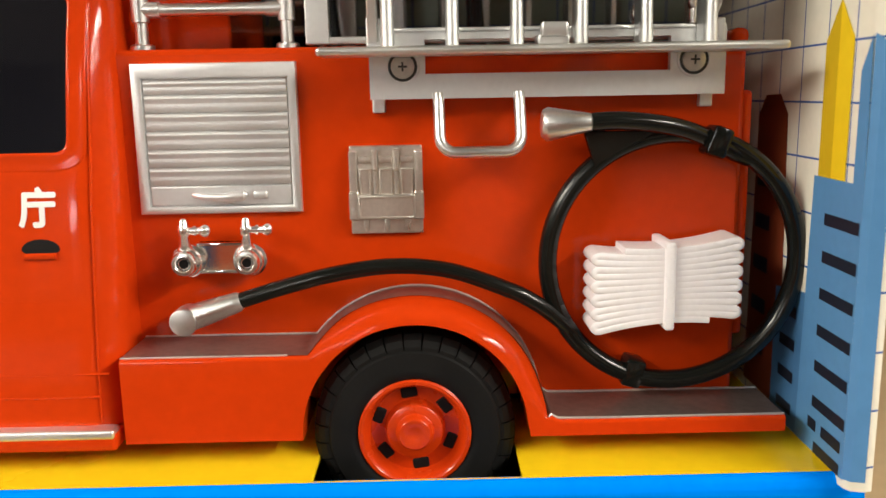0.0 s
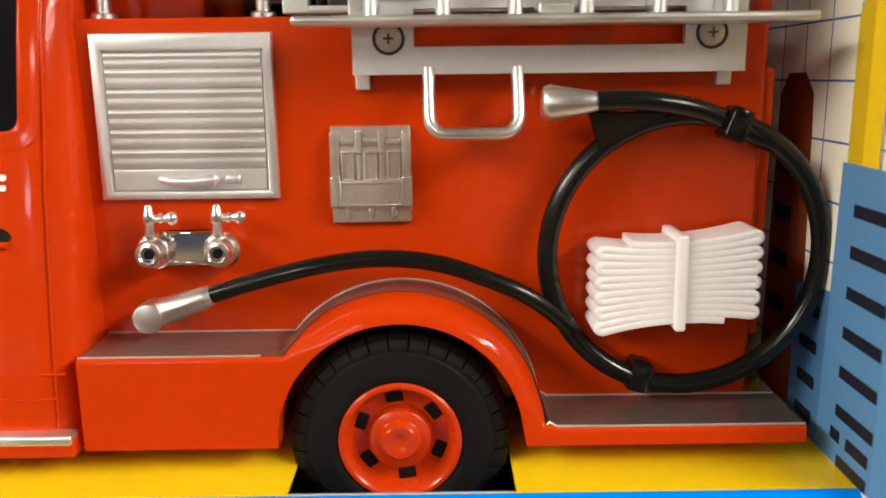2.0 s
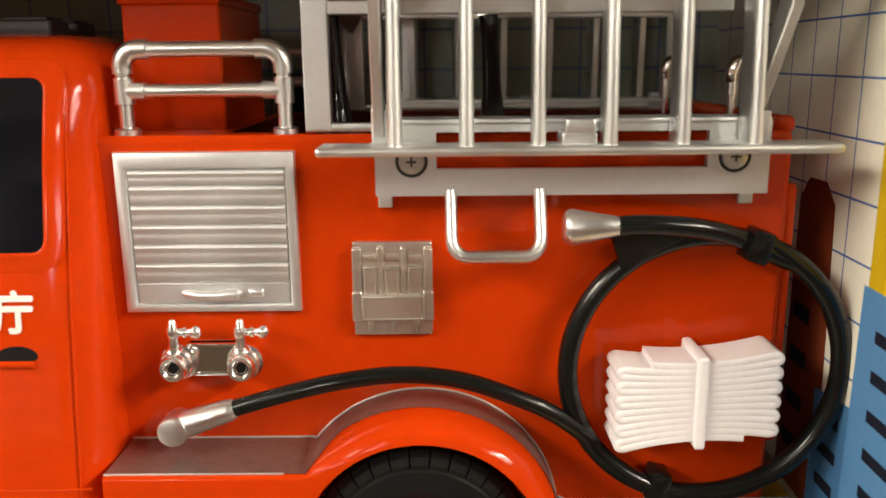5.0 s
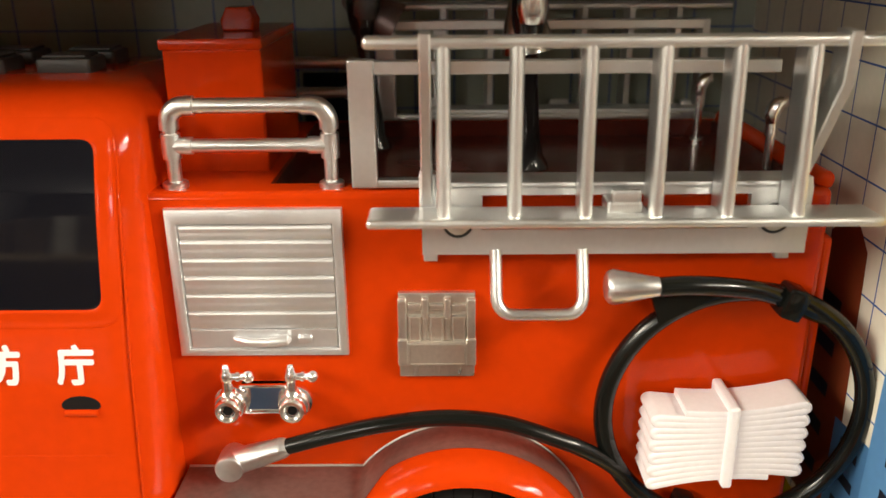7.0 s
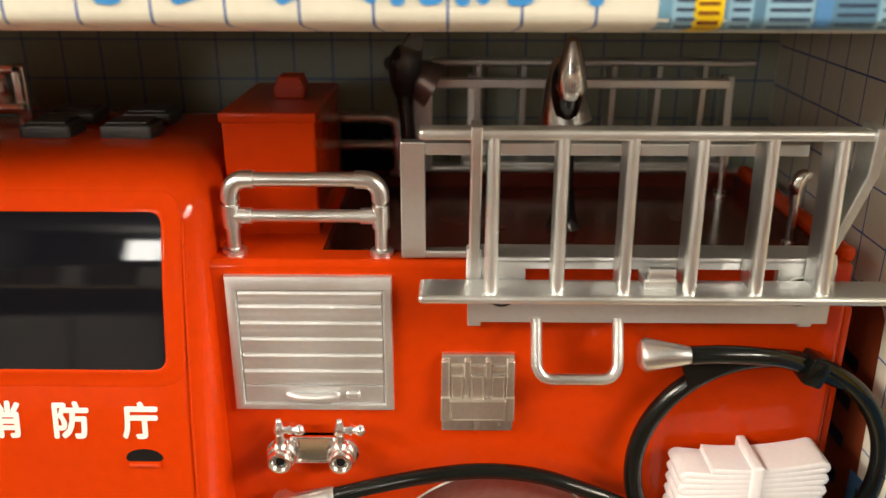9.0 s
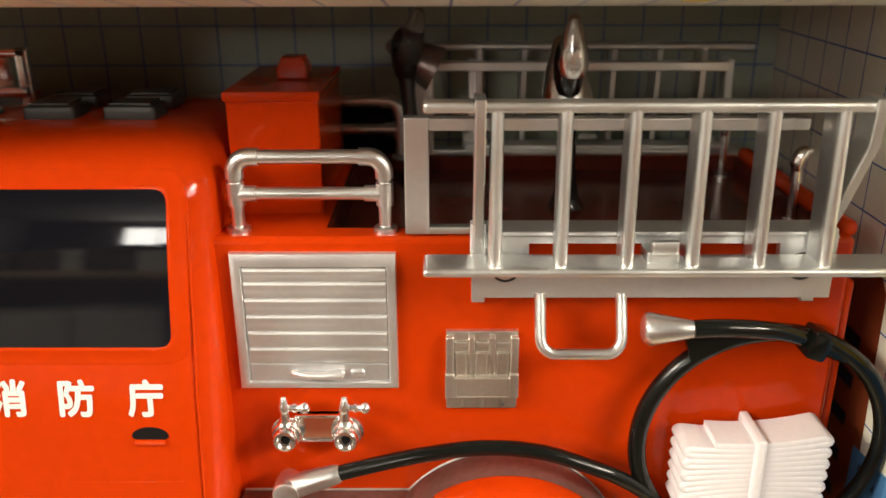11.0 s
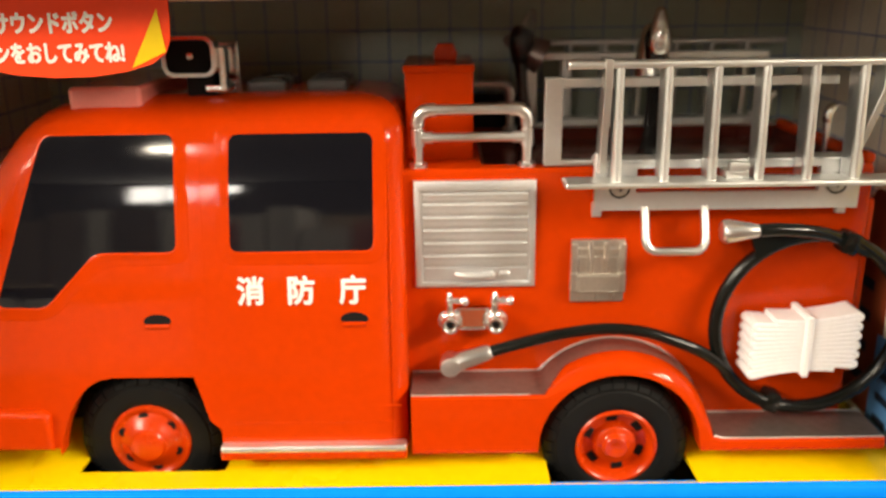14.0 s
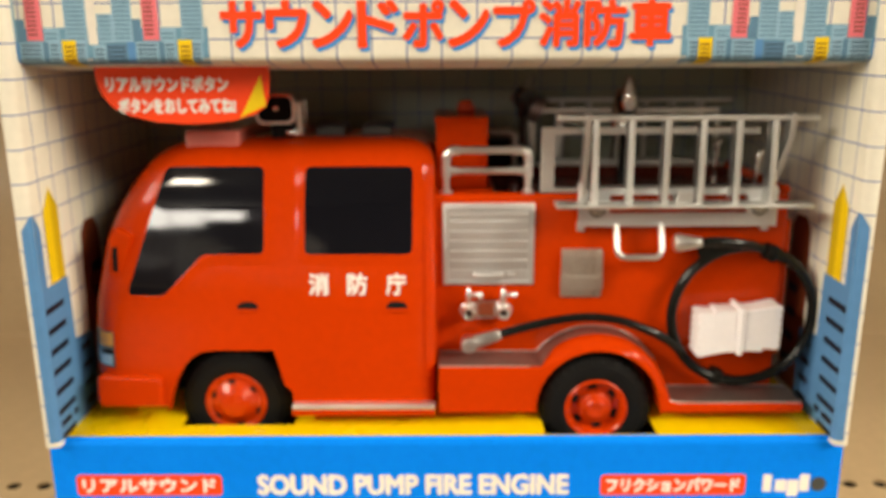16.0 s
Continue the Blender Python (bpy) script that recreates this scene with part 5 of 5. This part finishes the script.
    se = P("ladder_section", box(36.6, 41.6, 1.6, 4.6, 3.3, 27.7, 0.35), SILVER_RAIL, None, "satin silver second ladder section behind the first")
    P("section_base", box(41.4, 118, 1.8, 4.4, 3.3, 4.9, 0.3), SILVER_RAIL, se)
    P("section_top", box(41.4, 122 if far else 117, 2.2, 5.2, 26.9 if far else 24.9, 29.4 if far else 27.4, 0.3), SILVER_RAIL, se)


ladder(False)
ladder(True)


def grab_handle():
    """A bent bar that hangs from the bracket and stands off the body."""
    flat = [(64.0, -7.4), (64.1, -9), (64.2, -15.5)]
    flat += [(64.2 + 3.2 * (1 - math.cos(radians(a))), -16.0 - 3.2 * math.sin(radians(a))) for a in range(10, 91, 16)]
    flat += [(72.5, -19.2)]
    flat += [(81.0 - 3.2 * (1 - math.cos(radians(a))), -16.0 - 3.2 * math.sin(radians(a))) for a in range(90, 9, -16)]
    flat += [(81.0, -15.5), (80.9, -9), (80.8, -7.4)]
    part("grab_handle", tube([(72.5 + (x - 72.5) * 0.985, -4.4 - 4.2 * (-7.4 - z) / 11.8, z + 0.2) for x, z in flat], 1.2, 12), SILVER_PIPE, engine, "satin silver grab handle below the bracket")


grab_handle()


def hoses():
    y = -4.2
    cx, cz, rx, rz = 113.7, -43.0, 26.8, 26.8
    ring = [(cx + rx * math.cos(radians(a)), y, cz + rz * math.sin(radians(a))) for a in range(0, 360, 9)]
    loop = part("hose_loop", tube(curve(ring, 2, True), 2.0, 16, closed=True), HOSE, engine, "glossy black plastic hose coiled in a loop")
    # the branch that runs up to the upper nozzle
    part("hose_end", tube(curve([(95.0, -8.6, -13.4), (100.5, -8.4, -13.2), (108, -7.6, -13.9), (115, -6.2, -15.4), (121.0, -5.0, -17.8), (126.6, y, -20.6), (129.4, y, -21.6)], 5), 1.9, 14), HOSE, loop)
    part("web", prism([(93.8, -15.2), (109.5, -15.4), (104.5, -18.0), (99.5, -20.8), (96.2, -22.6)], -6.6, -4.6, 0.3), HOSE, loop)
    part("nozzle", tube([(85.0, -7.6, -13.8), (85.5, -7.6, -13.8), (86.4, -7.7, -13.7), (95.0, -8.4, -13.4), (95.6, -8.5, -13.4)], [2.4, 3.1, 3.45, 1.8, 1.5], 24), SILVER_PIPE, engine, "brushed silver conical hose nozzle")
    for x, z, a, y_clip in ((121.6, -18.2, -20, -1.8), (105.6, -68.2, -16, 0.3)):
        cl = box(-2.2, 2.2, -2.3, 4.0, -2.9, 3.4, 0.8, 2)
        bmesh.ops.rotate(cl, cent=(0, 0, 0), matrix=Matrix.Rotation(radians(-a), 3, "Y"), verts=cl.verts)
        bmesh.ops.translate(cl, vec=(x, y + y_clip, z), verts=cl.verts)
        part("hose_clip", cl, HOSE, loop)
    line = [(92.6, -4.4, -59.0), (90.4, -4.8, -56.6), (86.6, -5.8, -53.2), (82.6, -6.6, -50.4), (78.3, -7, -48.2), (66.4, -7, -43.9), (54.5, -7, -42.6), (42.6, -7, -43.9), (30.6, -6.8, -46.8), (20.6, -6.4, -49.9)]
    part("suction_hose", tube(curve(line, 6), 1.7, 14), HOSE, engine, "glossy black hose arching over the wheel arch")
    nz = part("hose_coupling", tube([(22.0, -6.4, -49.5), (21.0, -6.4, -49.8), (20.4, -6.4, -50.0), (13.0, -6.4, -52.4), (10.0, -6.4, -53.4)], [1.6, 2.1, 2.2, 2.7, 2.7], 24), SILVER_PIPE, engine, "silver angled hose coupling")
    part("coupling_cap", lathe([(2.7, -3.0), (2.95, -4.6), (2.95, -8.9), (2.8, -9.25), (2.45, -9.4), (0, -9.4)], "y", 28, (9.8, 0, -53.5)), SILVER_PIPE, nz)


hoses()


def hose_pack():
    """White flat hose folded to and fro in thirteen layers, pinched by a strap."""
    n, x0, x1 = 13, 96.9, 124.9

    def level(i, x):
        u = (x - 111.2) / 15.0
        return -47.3 + 0.75 * u + ((n - 1) / 2 - i) * (1.22 + 0.27 * u * u)
    path = []
    for i in range(n):
        a, b = (102.0 if i == 0 else x0), (120.0 if i == n - 1 else x1)
        xs = [a + (b - a) * k / 14 for k in range(15)]
        if i % 2:
            xs.reverse()
        path += [(x, level(i, x)) for x in xs]
        if i < n - 1:
            x = xs[-1]
            za, zb = level(i, x), level(i + 1, x)
            r, way = (za - zb) / 2, (1 if i % 2 == 0 else -1)
            path += [(x + way * r * 1.45 * math.sin(radians(q)), (za + zb) / 2 + r * math.cos(radians(q))) for q in range(30, 151, 30)]
    bm = bmesh.new()
    rings = []
    for k, (x, z) in enumerate(path):
        p, q = path[max(0, k - 1)], path[min(len(path) - 1, k + 1)]
        d = Vector((q[0] - p[0], q[1] - p[1])).normalized()
        u = (x - 111.2) / 15.0
        h = (1.22 + 0.27 * u * u) * 0.55
        sec = [(-10.5 - (0.10 + 0.42 * u * u) * math.cos(radians(a)), h * math.sin(radians(a))) for a in range(-90, 91, 18)] + [(-1.5, h), (-1.5, -h)]
        rings.append([bm.verts.new((x - d.y * w, y, z + d.x * w)) for y, w in sec])
    for a, b in zip(rings, rings[1:]):
        for k in range(len(a)):
            j = (k + 1) % len(a)
            bm.faces.new((a[k], a[j], b[j], b[k]))
    bm.faces.new(rings[0])
    bm.faces.new(rings[-1][::-1])
    pack = part("folded_hose", bm, WHITE, engine, "white flat hose folded in layers under a strap", sharp=50)
    part("strap", box(110.3, 112.4, -11.9, 0.8, -56.6, -38.0, 0.6, 3), WHITE, pack)


hose_pack()
